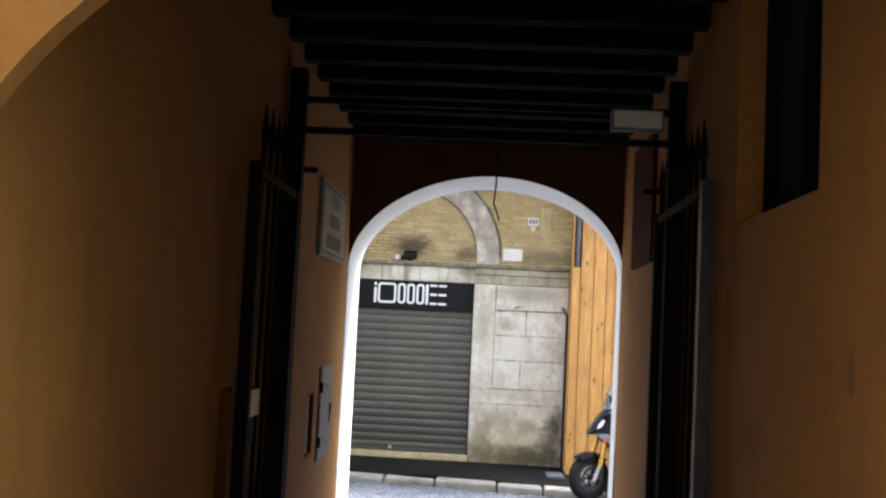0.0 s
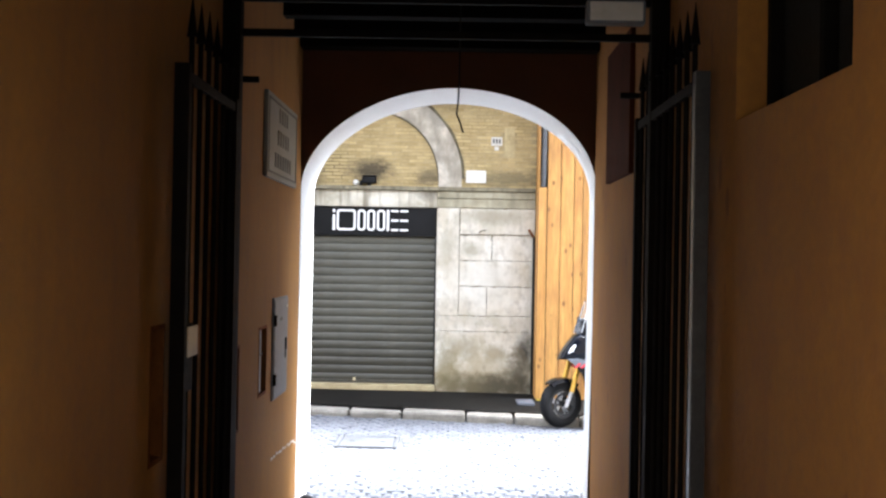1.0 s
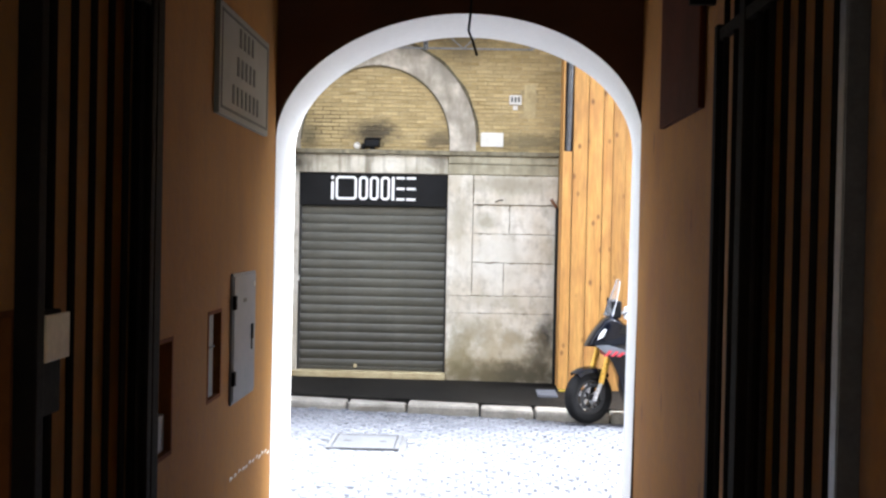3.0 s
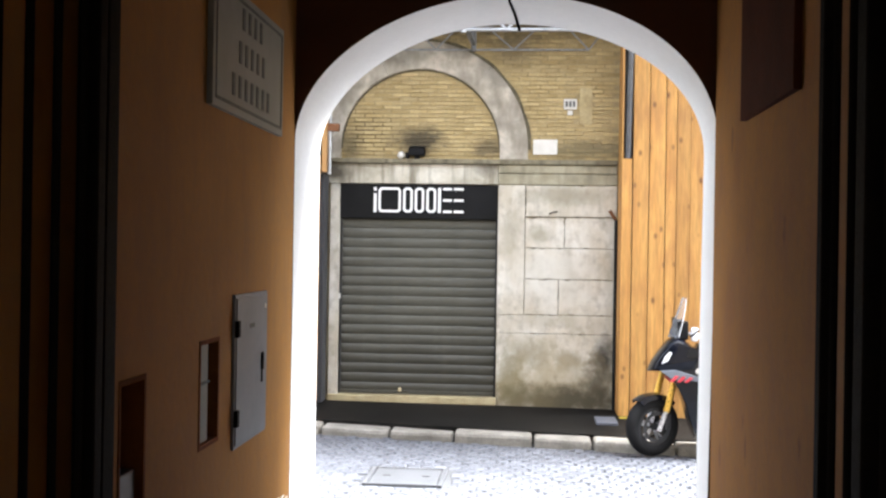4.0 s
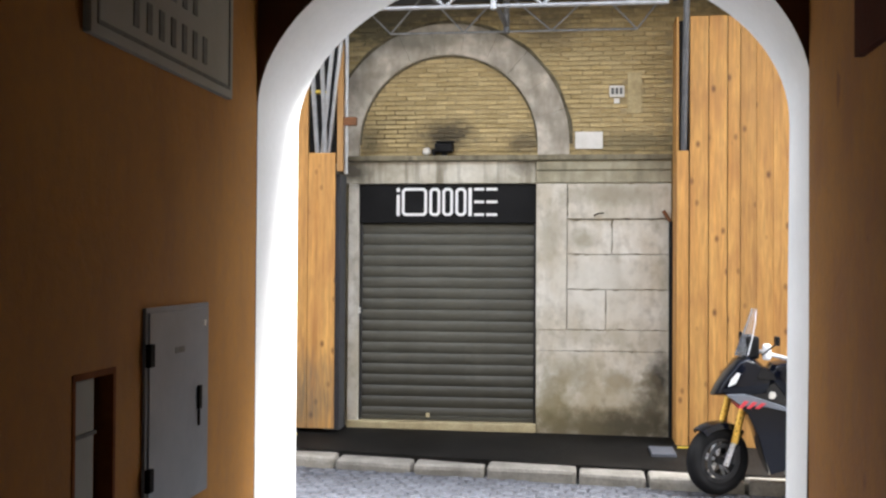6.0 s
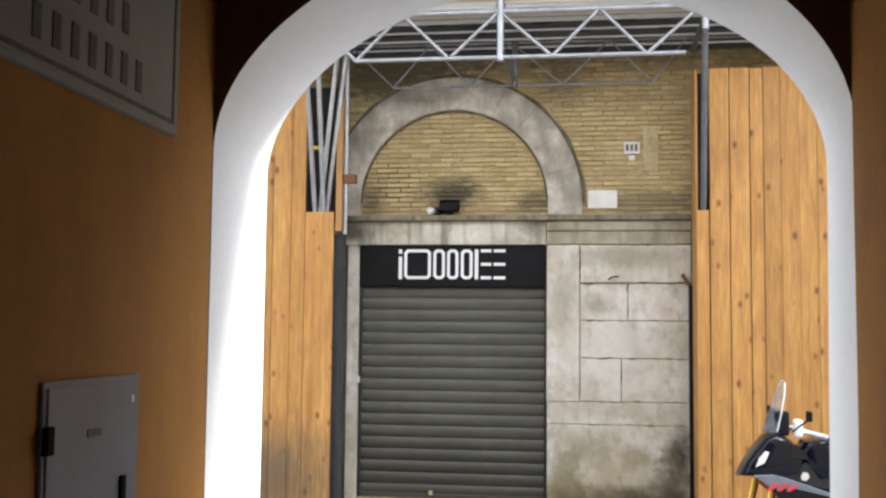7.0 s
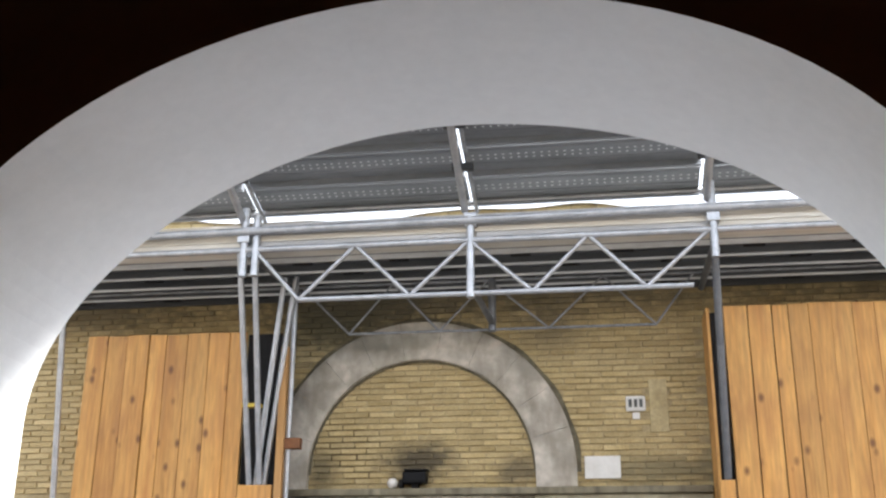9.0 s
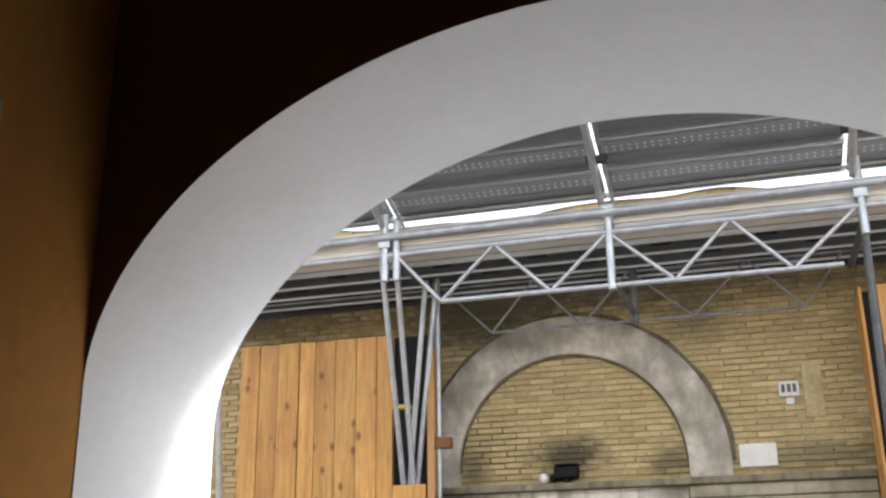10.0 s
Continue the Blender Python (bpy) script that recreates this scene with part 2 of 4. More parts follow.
SLATE = material("dark_grey_panel", (0.05, 0.05, 0.055), 0.7, other=(0.035, 0.035, 0.04), big=3, fine=30, grain=0.3,
                 streaks=((8, 8, 1.5), (0.10, 0.10, 0.10), 0.4))
IRON = material("black_iron", (0.006, 0.005, 0.005), 0.7, other=(0.010, 0.008, 0.006), big=12, fine=60, grain=0.3, bump=0.15, spec=0.05)
# Lighter copy of the iron: light caught by one stile, put into colour.
IRONLIT = material("lit_grey_iron", (0.06, 0.06, 0.063), 0.4, metal=0.5, other=(0.04, 0.04, 0.045), big=10, fine=60, grain=0.3, bump=0.1)
COBBLE = material("basalt_cobble", (0.092, 0.100, 0.124), 0.62, other=(0.068, 0.074, 0.092), big=12, fine=60, grain=0.35, bump=0.4, vary=0.25)
COBBLE_FAR = material("basalt_cobble_paving", (0.096, 0.104, 0.128), 0.62, other=(0.072, 0.078, 0.096), big=6, fine=60, grain=0.35, bump=0.4,
                      vary=0.25, island=True)
COVER = material("worn_cast_cover", (0.12, 0.125, 0.138), 0.45, metal=0.3, other=(0.10, 0.105, 0.115), big=6, fine=70, grain=0.35, bump=0.4)
JOINT = material("cobble_joint_dirt", (0.075, 0.078, 0.085), 0.95, big=4, fine=60, grain=0.4, bump=0.4)
ASPHALT = material("wet_dark_asphalt", (0.006, 0.0055, 0.005), 0.65, other=(0.014, 0.013, 0.012), big=2.5, fine=90, grain=0.4, bump=0.4, spec=0.1)
KERB = material("worn_kerb_stone", (0.37, 0.35, 0.315), 0.8, other=(0.12, 0.11, 0.092), big=5, share=1.0, fine=45, grain=0.35, bump=0.45, vary=0.2)
PALE = material("yellowed_sill_stone", (0.50, 0.42, 0.25), 0.85, other=(0.36, 0.29, 0.16), big=5, fine=45, grain=0.3, bump=0.3)
PLASTER_OUT = material("street_plaster", (0.50, 0.44, 0.36), 0.9, other=(0.42, 0.37, 0.29), big=0.8, fine=25, grain=0.25, bump=0.2)
COURT = material("unseen_wall_plaster", (0.28, 0.242, 0.178), 0.9, other=(0.22, 0.19, 0.138), big=0.8, fine=25, grain=0.25, bump=0.2)
GREYBOX = material("grey_enamel", (0.155, 0.174, 0.206), 0.5, other=(0.128, 0.144, 0.17), big=4, fine=30, grain=0.1, bump=0.04)
MARBLE = material("aged_white_marble", (0.24, 0.25, 0.23), 0.6, other=(0.17, 0.18, 0.16), big=5, share=1.0, fine=20, grain=0.15, bump=0.08)
INK = material("faded_black_lettering", (0.13, 0.135, 0.13), 0.8, other=(0.085, 0.088, 0.085), big=30, fine=60, grain=0.3, bump=0)
DARKSIGN = material("dark_brown_board", (0.07, 0.017, 0.007), 0.85, other=(0.05, 0.012, 0.005), big=4, fine=30, grain=0.25, spec=0.1)
RIM = material("brown_niche_plaster", (0.20, 0.066, 0.017), 0.85, other=(0.13, 0.042, 0.011), big=5, fine=30, grain=0.25, spec=0.1)
CREAM = material("cream_plastic", (0.60, 0.52, 0.33), 0.5, other=(0.5, 0.42, 0.26), big=12, fine=40, grain=0.2, bump=0)
WHITEPLATE = material("white_enamel", (0.72, 0.70, 0.66), 0.45, other=(0.62, 0.60, 0.55), big=8, fine=40, grain=0.1, bump=0.02)
RUST = material("rusty_wood_block", (0.22, 0.09, 0.035), 0.8, big=9, fine=40, grain=0.3)
YELLOW = material("yellow_plastic", (0.62, 0.45, 0.05), 0.5, big=9, fine=40, grain=0.1, bump=0)
# Near-black stand-in for the shade inside gaps, niches and slots.
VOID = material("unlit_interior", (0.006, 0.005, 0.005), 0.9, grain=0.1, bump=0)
NAVY = material("gloss_navy_paint", (0.0035, 0.0048, 0.010), 0.14, other=(0.003, 0.004, 0.008), big=4, fine=60, grain=0.1, bump=0.0, spec=0.3)
RUBBER = material("tyre_rubber", (0.011, 0.011, 0.012), 0.75, big=9, fine=70, grain=0.3, bump=0.2, spec=0.2)
GOLD = material("gold_anodised_fork", (0.80, 0.50, 0.10), 0.3, metal=0.7, other=(0.7, 0.42, 0.08), big=9, fine=60, grain=0.1, bump=0)
RED = material("red_decal", (0.60, 0.05, 0.07), 0.35, other=(0.55, 0.04, 0.06), grain=0.05, bump=0)
SILVER = material("silver_paint", (0.55, 0.56, 0.58), 0.3, metal=0.6, other=(0.5, 0.5, 0.52), grain=0.05, bump=0)
DARKGREY = material("dark_moulded_plastic", (0.018, 0.018, 0.020), 0.5, big=9, fine=70, grain=0.2, bump=0.1)
GLASS = bpy.data.materials.new("tinted_windscreen")
GLASS.use_nodes = True
gb = GLASS.node_tree.nodes["Principled BSDF"]
gb.inputs["Base Color"].default_value = (0.75, 0.78, 0.82, 1)
gb.inputs["Roughness"].default_value = 0.05
gb.inputs["Transmission Weight"].default_value = 0.9
gb.inputs["IOR"].default_value = 1.1
LENS = material("headlight_lens", (0.75, 0.77, 0.8), 0.12, other=(0.7, 0.7, 0.75), grain=0.02, bump=0)


# ---- mesh helpers ----
def box(bm, x0, x1, y0, y1, z0, z1, bevel=0.0, turn=None):
    made = bmesh.ops.create_cube(bm, size=1.0)["verts"]
    for v in made:
        v.co = Vector((x0 + (v.co.x + 0.5) * (x1 - x0), y0 + (v.co.y + 0.5) * (y1 - y0), z0 + (v.co.z + 0.5) * (z1 - z0)))
    if bevel:
        edges = list({e for v in made for e in v.link_edges})
        res = bmesh.ops.bevel(bm, geom=edges, offset=bevel, segments=2, affect='EDGES', profile=0.6)
        made = list({v for f in res["faces"] for v in f.verts} | {v for v in made if v.is_valid})
    if turn is not None:
        for v in made:
            v.co = turn @ v.co
    return made


def tube(bm, a, b, r, r2=None, seg=12, caps=True):
    a, b = Vector(a), Vector(b)
    d = b - a
    m = Matrix.Translation((a + b) / 2) @ d.to_track_quat('Z', 'Y').to_matrix().to_4x4()
    return bmesh.ops.create_cone(bm, cap_ends=caps, segments=seg, radius1=r, radius2=r if r2 is None else r2, depth=d.length, matrix=m)["verts"]


def ball(bm, c, r, scale=(1, 1, 1), seg=16):
    m = Matrix.Translation(c) @ Matrix.Diagonal((*[r * s for s in scale], 1))
    return bmesh.ops.create_uvsphere(bm, u_segments=seg, v_segments=seg // 2, radius=1.0, matrix=m)["verts"]


def finish(name, bm, mats, smooth=False):
    bmesh.ops.recalc_face_normals(bm, faces=bm.faces)
    me = bpy.data.meshes.new(name)
    bm.to_mesh(me)
    bm.free()
    for m in (mats if isinstance(mats, (list, tuple)) else [mats]):
        me.materials.append(m)
    if smooth:
        for p in me.polygons:
            p.use_smooth = True
        me.set_sharp_from_angle(angle=radians(38))
    return me


def part(name, bm, mat, parent=None, label="", smooth=False):
    ob = new(name, finish(name, bm, mat, smooth))
    if parent is not None:
        ob.parent = parent
        ob.matrix_parent_inverse = parent.matrix_world.inverted()
    return tagged(ob, label) if label else ob


def thing(name, at, label, category, group=""):
    ob = new(name)
    ob.empty_display_size = 0.1
    ob.location = at
    bpy.context.view_layer.update()
    return tagged(ob, label, category, group)


def structure(name, bm, mat, label, category="", smooth=False):
    return tagged(part(name, bm, mat, None, "", smooth), label, category or name.split("_")[0], kind="structure")


def one(name, bm, mat, label, category, group="", smooth=False):
    return tagged(part(name, bm, mat, None, "", smooth), label, category, group)


def slab(x0, x1, y0, y1, z0, z1, bevel=0.0):
    bm = bmesh.new()
    box(bm, x0, x1, y0, y1, z0, z1, bevel)
    return bm


# ---- plan ----
XL, XR = -0.101, 2.064          # passage walls
YA, YB = -6.183, -5.632        # inner and street face of the arch wall
YBACK = -12.62                # courtyard end of the passage
CX = 1.0
FLOOR = 0.04


def ground_z(x, y):
    """Level in the passage, falling to the right along the far kerb."""
    f = min(1.0, max(0.0, (y - YB) / 3.5))
    return (1 - f) * FLOOR + f * (0.008 - 0.009 * max(-6.0, min(6.0, x)))


def kerb_y(x):
    return -1.48 - 0.115 * max(-4.0, min(5.0, x))


# ground: one sheet
bm = bmesh.new()
xs = [-60, -20, -12, -6] + [i * 0.5 for i in range(-8, 11)] + [6, 12, 20, 60]
ys = [-60, -12.9, -10, -7, -5.2, -4.5, -4, -3.5, -3, -2.5, -2.2, -1.7, -1.0, 0.6, 30]
grid = [[bm.verts.new((x, y, ground_z(x, y) - 0.016)) for x in xs] for y in ys]
for j in range(len(ys) - 1):
    for i in range(len(xs) - 1):
        bm.faces.new((grid[j][i], grid[j][i + 1], grid[j + 1][i + 1], grid[j + 1][i]))
ground = structure("ground", bm, JOINT, "dirt bed between worn cobbles of street and passage", "ground", True)

# pavement with its dark wet asphalt top
bm = bmesh.new()
prev = None
for i in range(41):
    x = -8 + i * 0.4
    yk = kerb_y(x) + 0.14
    zk = ground_z(x, kerb_y(x)) + 0.090
    zw = zk + 0.035
    row = [bm.verts.new((x, yk, zk - 0.2)), bm.verts.new((x, yk, zk)), bm.verts.new((x, 0.3, zw)), bm.verts.new((x, 0.3, zw - 0.25))]
    if prev:
        for a in range(3):
            bm.faces.new((prev[a], row[a], row[a + 1], prev[a + 1]))
    prev = row
pavement = structure("pavement", bm, ASPHALT, "narrow dark wet asphalt pavement before the shuttered shop", "pavement")

# ---- passage shell ----
bm = bmesh.new()


def arch_wall(bm, x0, x1, y0, y1, z0, z1, near, far, seg=48):
    """A wall with an arched opening. near and far: left and right jamb, crown, springing, rise, bulge of the two
    haunches and lean of the right jamb, at y0 and y1. Face indices: 0 inner face, 1 opening, 2 street face."""
    def profile(xl, xr, crown, spring, rise, left_bulge=2.0, right_bulge=2.0, lean=0.0):
        pts = [(xl, z0)]
        for i in range(seg + 1):
            c, sn = math.cos(math.pi * i / seg), max(0.0, math.sin(math.pi * i / seg))
            half, k = (crown - xl, 2 / left_bulge) if c > 0 else (xr - crown, 2 / right_bulge)
            pts.append((crown - half * math.copysign(abs(c) ** k, c), spring + rise * sn ** k))
        return pts + [(xr + lean, z0)]
    n = seg + 3

    def ring(y, pts):
        low = [bm.verts.new((x, y, z)) for x, z in pts]
        top = [bm.verts.new((x, y, z1)) for x, z in pts[1:-1]]
        return low, top, [bm.verts.new(c) for c in ((x0, y, z0), (x0, y, z1), (x1, y, z0), (x1, y, z1))]
    a, b = ring(y0, profile(*near)), ring(y1, profile(*far))
    for (low, top, c), idx in ((a, 0), (b, 2)):
        for i in range(1, n - 2):
            bm.faces.new((low[i], low[i + 1], top[i], top[i - 1])).material_index = idx
        bm.faces.new((c[0], low[0], low[1], top[0], c[1])).material_index = idx
        bm.faces.new((low[-1], c[2], c[3], top[-1], low[-2])).material_index = idx
    for i in range(n - 1):
        bm.faces.new((a[0][i], b[0][i], b[0][i + 1], a[0][i + 1])).material_index = 1
    for p in (0, 2):
        bm.faces.new((a[2][p], a[2][p + 1], b[2][p + 1], b[2][p])).material_index = 0
    bm.faces.new([a[2][1]] + a[1] + [a[2][3]] + [b[2][3]] + b[1][::-1] + [b[2][1]])


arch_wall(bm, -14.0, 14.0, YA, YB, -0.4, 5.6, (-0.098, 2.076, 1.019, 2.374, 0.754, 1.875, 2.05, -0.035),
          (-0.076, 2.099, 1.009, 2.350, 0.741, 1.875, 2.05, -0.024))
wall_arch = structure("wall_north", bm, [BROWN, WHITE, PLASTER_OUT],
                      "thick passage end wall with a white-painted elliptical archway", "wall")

left = bmesh.new()
# niches in the left wall: (y0, y1, z0, z1)
NICHES = [(-9.995, -9.795, 1.06, 1.60), (-8.545, -8.315, 0.925, 1.392), (-7.755, -7.495, 1.03, 1.447)]


def wall_with_holes(bm, face_x, back_x, y0, y1, z0, z1, holes):
    ycuts = sorted({y0, y1, *[h[0] for h in holes], *[h[1] for h in holes]})
    for ya, yb in zip(ycuts[:-1], ycuts[1:]):
        inside = [h for h in holes if h[0] <= ya + 1e-6 and h[1] >= yb - 1e-6]
        z = z0
        for h in sorted(inside, key=lambda h: h[2]):
            box(bm, min(face_x, back_x), max(face_x, back_x), ya, yb, z, h[2])
            z = h[3]
        if z < z1:
            box(bm, min(face_x, back_x), max(face_x, back_x), ya, yb, z, z1)
    bmesh.ops.remove_doubles(bm, verts=bm.verts, dist=1e-5)


wall_with_holes(left, XL, XL - 0.14, YBACK, YA, -0.3, 4.4, NICHES)
wall_left = structure("wall_west", left, OCHRE, "ochre plastered passage wall with small niches", "wall")
structure("wall_west_core", slab(XL - 0.5, XL - 0.144, YBACK, YA, -0.3, 4.4), VOID, "masonry core coloured near-black for the unlit niches", "wall")
right = bmesh.new()
WINDOW = (-11.24, -10.10, 2.40, 3.55)
wall_with_holes(right, XR, XR + 0.16, YBACK, YA, -0.3, 4.4, [WINDOW])
wall_right = structure("wall_east", right, OCHRE_WORN, "scuffed ochre plastered passage wall with a window recess", "wall")
structure("wall_east_core", slab(XR + 0.164, XR + 0.5, YBACK, YA, -0.3, 4.4), VOID, "masonry core coloured near-black for the unlit window", "wall")
bm = bmesh.new()
for a, b, c, d in ((-11.24, -11.19, 2.40, 3.55), (-10.15, -10.10, 2.40, 3.55), (-11.19, -10.15, 2.40, 2.45), (-10.70, -10.66, 2.45, 3.55)):
    box(bm, XR + 0.11, XR + 0.158, a, b, c, d, 0.004)
structure("window_1", bm, BOARD, "unlit dark window set in the recess of the passage wall", "window")

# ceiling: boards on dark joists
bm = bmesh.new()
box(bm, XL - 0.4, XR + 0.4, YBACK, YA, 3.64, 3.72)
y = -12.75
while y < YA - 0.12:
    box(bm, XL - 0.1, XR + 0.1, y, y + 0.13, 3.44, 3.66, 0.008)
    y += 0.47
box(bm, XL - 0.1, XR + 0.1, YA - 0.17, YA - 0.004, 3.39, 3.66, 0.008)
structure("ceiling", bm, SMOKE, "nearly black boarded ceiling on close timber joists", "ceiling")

# low transverse arch near the courtyard end
bm = bmesh.new()
arch_wall(bm, XL - 0.05, 2.6, -12.46, -12.39, 1.7, 3.44, (-0.148, 2.548, 1.2, 1.86, 1.05), (-0.148, 2.548, 1.2, 1.86, 1.05))
structure("arch_rib", bm, [OCHRE, OCHRE, OCHRE], "ochre plastered transverse arch under the joists", "arch")

# unseen walls round the courtyard end, added to shape light into the passage
for nm, b in (("courtyard_wall_south", (-0.6, 5.0, -16.2, -15.8, -0.3, 6.5)), ("courtyard_wall_west", (-1.0, -0.6, -16.2, YBACK, -0.3, 6.5)),
              ("courtyard_wall_east", (5.0, 5.4, -16.2, YBACK, -0.3, 3.1)), ("courtyard_wall_left", (-0.6, XL - 0.004, YBACK - 0.3, YBACK - 0.004, -0.3, 6.5)),
              ("courtyard_wall_right", (XR + 0.004, 5.0, YBACK - 0.3, YBACK - 0.004, -0.3, 6.5))):
    structure(nm, slab(*b), COURT, "plain unseen courtyard wall, added to shape the light", "wall")
# Added out of view to block light above; low top admits more sky.
structure("roof_over_passage", slab(-14, 14, YBACK - 0.3, YA, 4.4, 5.5), BOARD, "plain unseen block above the passage, kept low for sky light", "roof")

# ---- street facade opposite ----
bm = bmesh.new()
SX0, SX1, SZ0, SZ1 = -0.945, 0.805, 0.20, 2.53   # shop opening


def facade_box(*a):
    box(bm, *a)


facade_box(-14, SX0, 0.012, 0.5, -0.5, 7.0)
facade_box(SX1, 14, 0.012, 0.5, -0.5, 7.0)
facade_box(SX0, SX1, 0.012, 0.5, SZ1, 7.0)
facade_box(SX0, SX1, 0.10, 0.5, -0.5, SZ1)
facade = structure("wall_facade", bm, MORTAR, "pale yellow brick street front, mortar darkened by soot and painted shade", "wall")

# stone surround: jamb, lintel, pilaster, dado blocks
surround = thing("stone_surround", (0.6, 0.0, 0.1), "weathered grey-beige travertine surround of the shop with damp stains", "stone facing")
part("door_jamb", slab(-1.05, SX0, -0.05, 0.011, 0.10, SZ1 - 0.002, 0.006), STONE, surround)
part("door_lintel", slab(-1.22, 0.80, -0.055, 0.011, SZ1, 2.745, 0.008), LINTEL, surround, "streaked pale stone lintel")
part("capital", slab(0.803, 2.09, -0.062, 0.011, SZ1 + 0.002, 2.65, 0.01), CAPITAL, surround, "damp olive-grey capital stone")
part("capital_moulding", slab(0.803, 2.09, -0.078, 0.011, 2.654, 2.746, 0.014), CAPITAL, surround)
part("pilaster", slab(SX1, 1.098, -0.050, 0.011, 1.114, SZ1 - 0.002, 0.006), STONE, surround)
part("ledge", slab(-1.24, 2.09, -0.11, 0.011, 2.749, 2.80, 0.012), LEDGE, surround, "dark mossy projecting ledge")


def worn_block(x0, x1, y0, y1, z0, z1):
    """A facing stone whose arrises are chipped unevenly."""
    b = bmesh.new()
    loop = []
    nx, nz = max(3, int((x1 - x0) / 0.045)), max(3, int((z1 - z0) / 0.045))
    for k in range(nx):
        loop.append((x0 + (x1 - x0) * k / nx, z0, 0, 1))
    for k in range(nz):
        loop.append((x1, z0 + (z1 - z0) * k / nz, -1, 0))
    for k in range(nx):
        loop.append((x1 - (x1 - x0) * k / nx, z1, 0, -1))
    for k in range(nz):
        loop.append((x0, z1 - (z1 - z0) * k / nz, 1, 0))
    rows = [[], [], []]
    for x, z, ix, iz in loop:
        c = random.uniform(0, 0.003) + (random.uniform(0.004, 0.014) if random.random() < 0.12 else 0)
        for r, (y, k) in zip(rows, ((y0, c + 0.004), (y0 + 0.006, c), (y1, c * 0.6))):
            r.append(b.verts.new((x + ix * k, y, z + iz * k)))
    for r0, r1 in zip(rows[:-1], rows[1:]):
        for k in range(len(loop)):
            j = (k + 1) % len(loop)
            b.faces.new((r0[k], r1[k], r1[j], r0[j]))
    b.faces.new(rows[0])
    b.faces.new(rows[-1][::-1])
    return b


BLOCKS = [(1.102, 2.09, 2.186, 2.527), (1.102, 1.53, 1.845, 2.180), (1.534, 2.09, 1.845, 2.180), (1.102, 2.09, 1.505, 1.840),
          (1.102, 1.47, 1.118, 1.50), (1.475, 2.09, 1.118, 1.50), (0.808, 2.09, 0.915, 1.113), (0.808, 2.09, 0.02, 0.910)]
part("backing", slab(0.809, 2.088, -0.010, 0.011, 0.03, 2.526), DAMPJOINT, surround, "dirt-filled joints")
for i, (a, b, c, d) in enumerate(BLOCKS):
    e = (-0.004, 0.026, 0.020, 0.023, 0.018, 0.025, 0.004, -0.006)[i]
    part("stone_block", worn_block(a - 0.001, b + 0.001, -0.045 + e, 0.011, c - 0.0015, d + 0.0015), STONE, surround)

# relieving arch ring of tightly jointed voussoirs
RC = (-0.065, 2.915)
arch = thing("arch_ring", (RC[0], 0.0, 2.84), "stained semicircular stone arch ring over the shop front", "arch")
NV = 11
for q in range(NV):
    bm = bmesh.new()
    prev = None
    for i in range(9):
        a = math.pi * (q + i / 8) / NV + (0.001 if i == 0 else -0.001 if i == 8 else 0)
        foot = 0.113 if (q == 0 and i == 0) or (q == NV - 1 and i == 8) else 0
        row = [bm.verts.new((RC[0] - r * math.cos(a), yy, RC[1] + r * math.sin(a) - foot))
               for r, yy in ((0.88, 0.011), (0.88, -0.045), (0.90, -0.06), (1.165, -0.06), (1.185, -0.045), (1.185, 0.011))]
        if prev:
            for k in range(5):
                bm.faces.new((prev[k], row[k], row[k + 1], prev[k + 1]))
        else:
            bm.faces.new(row)
        prev = row
    bm.faces.new(prev[::-1])
    part("voussoir", bm, RINGSTONE, arch, "", True)

for r0, r1 in ((0.862, 0.882), (1.183, 1.216)):
    bm = bmesh.new()
    prev = None
    for i in range(73):
        a = math.pi * i / 72
        row = [bm.verts.new((RC[0] - r * math.cos(a), yy, RC[1] + r * math.sin(a))) for r, yy in ((r0, 0.011), (r0, -0.012), (r1 + 0.012 * math.sin(9 * a) ** 2 * (r1 > 1), -0.012), (r1 + 0.012 * math.sin(9 * a) ** 2 * (r1 > 1), 0.011))]
        if prev:
            for k in range(3):
                bm.faces.new((prev[k], row[k], row[k + 1], prev[k + 1]))
        prev = row
    part("dirt_joint", bm, GRIME, arch, "black grime-filled joint")

# roller shutter, its housing board and sill
shutter = thing("roller_shutter", (-0.07, 0.05, 0.2), "closed grey-brown steel roller shutter of a small shop", "shutter")
n = 18
h = (2.145 - 0.22) / n
bm = bmesh.new()
prof = [(0.0, 0.0), (-0.006, 0.06), (-0.011, 0.20), (-0.016, 0.38), (-0.018, 0.55), (-0.016, 0.74), (-0.009, 0.92), (0.0, 1.0)]
vs = [[bm.verts.new((x, 0.045 + dy, t * h)) for dy, t in prof] for x in (SX0 + 0.012, SX1 - 0.012)]
for k in range(len(prof) - 1):
    bm.faces.new((vs[0][k], vs[1][k], vs[1][k + 1], vs[0][k + 1]))
bk = [[bm.verts.new((x, 0.06, t)) for t in (0.0, h)] for x in (SX0 + 0.012, SX1 - 0.012)]
bm.faces.new((bk[0][0], bk[1][0], bk[1][1], bk[0][1]))
for s in (0, 1):
    bm.faces.new(vs[s] + bk[s][::-1])
bm.faces.new((vs[0][0], vs[1][0], bk[1][0], bk[0][0]))
bm.faces.new((vs[0][-1], vs[1][-1], bk[1][1], bk[0][1]))
slat_mesh = finish("slat", bm, SLAT, True)
for i in range(n):
    ob = new("slat", slat_mesh)
    ob.location = (0, 0, 0.22 + i * h)
    ob.parent = shutter
    ob.matrix_parent_inverse = shutter.matrix_world.inverted()
part("bottom_rail", slab(SX0 + 0.012, SX1 - 0.012, 0.015, 0.06, 0.205, 0.245, 0.004), SLAT, shutter)
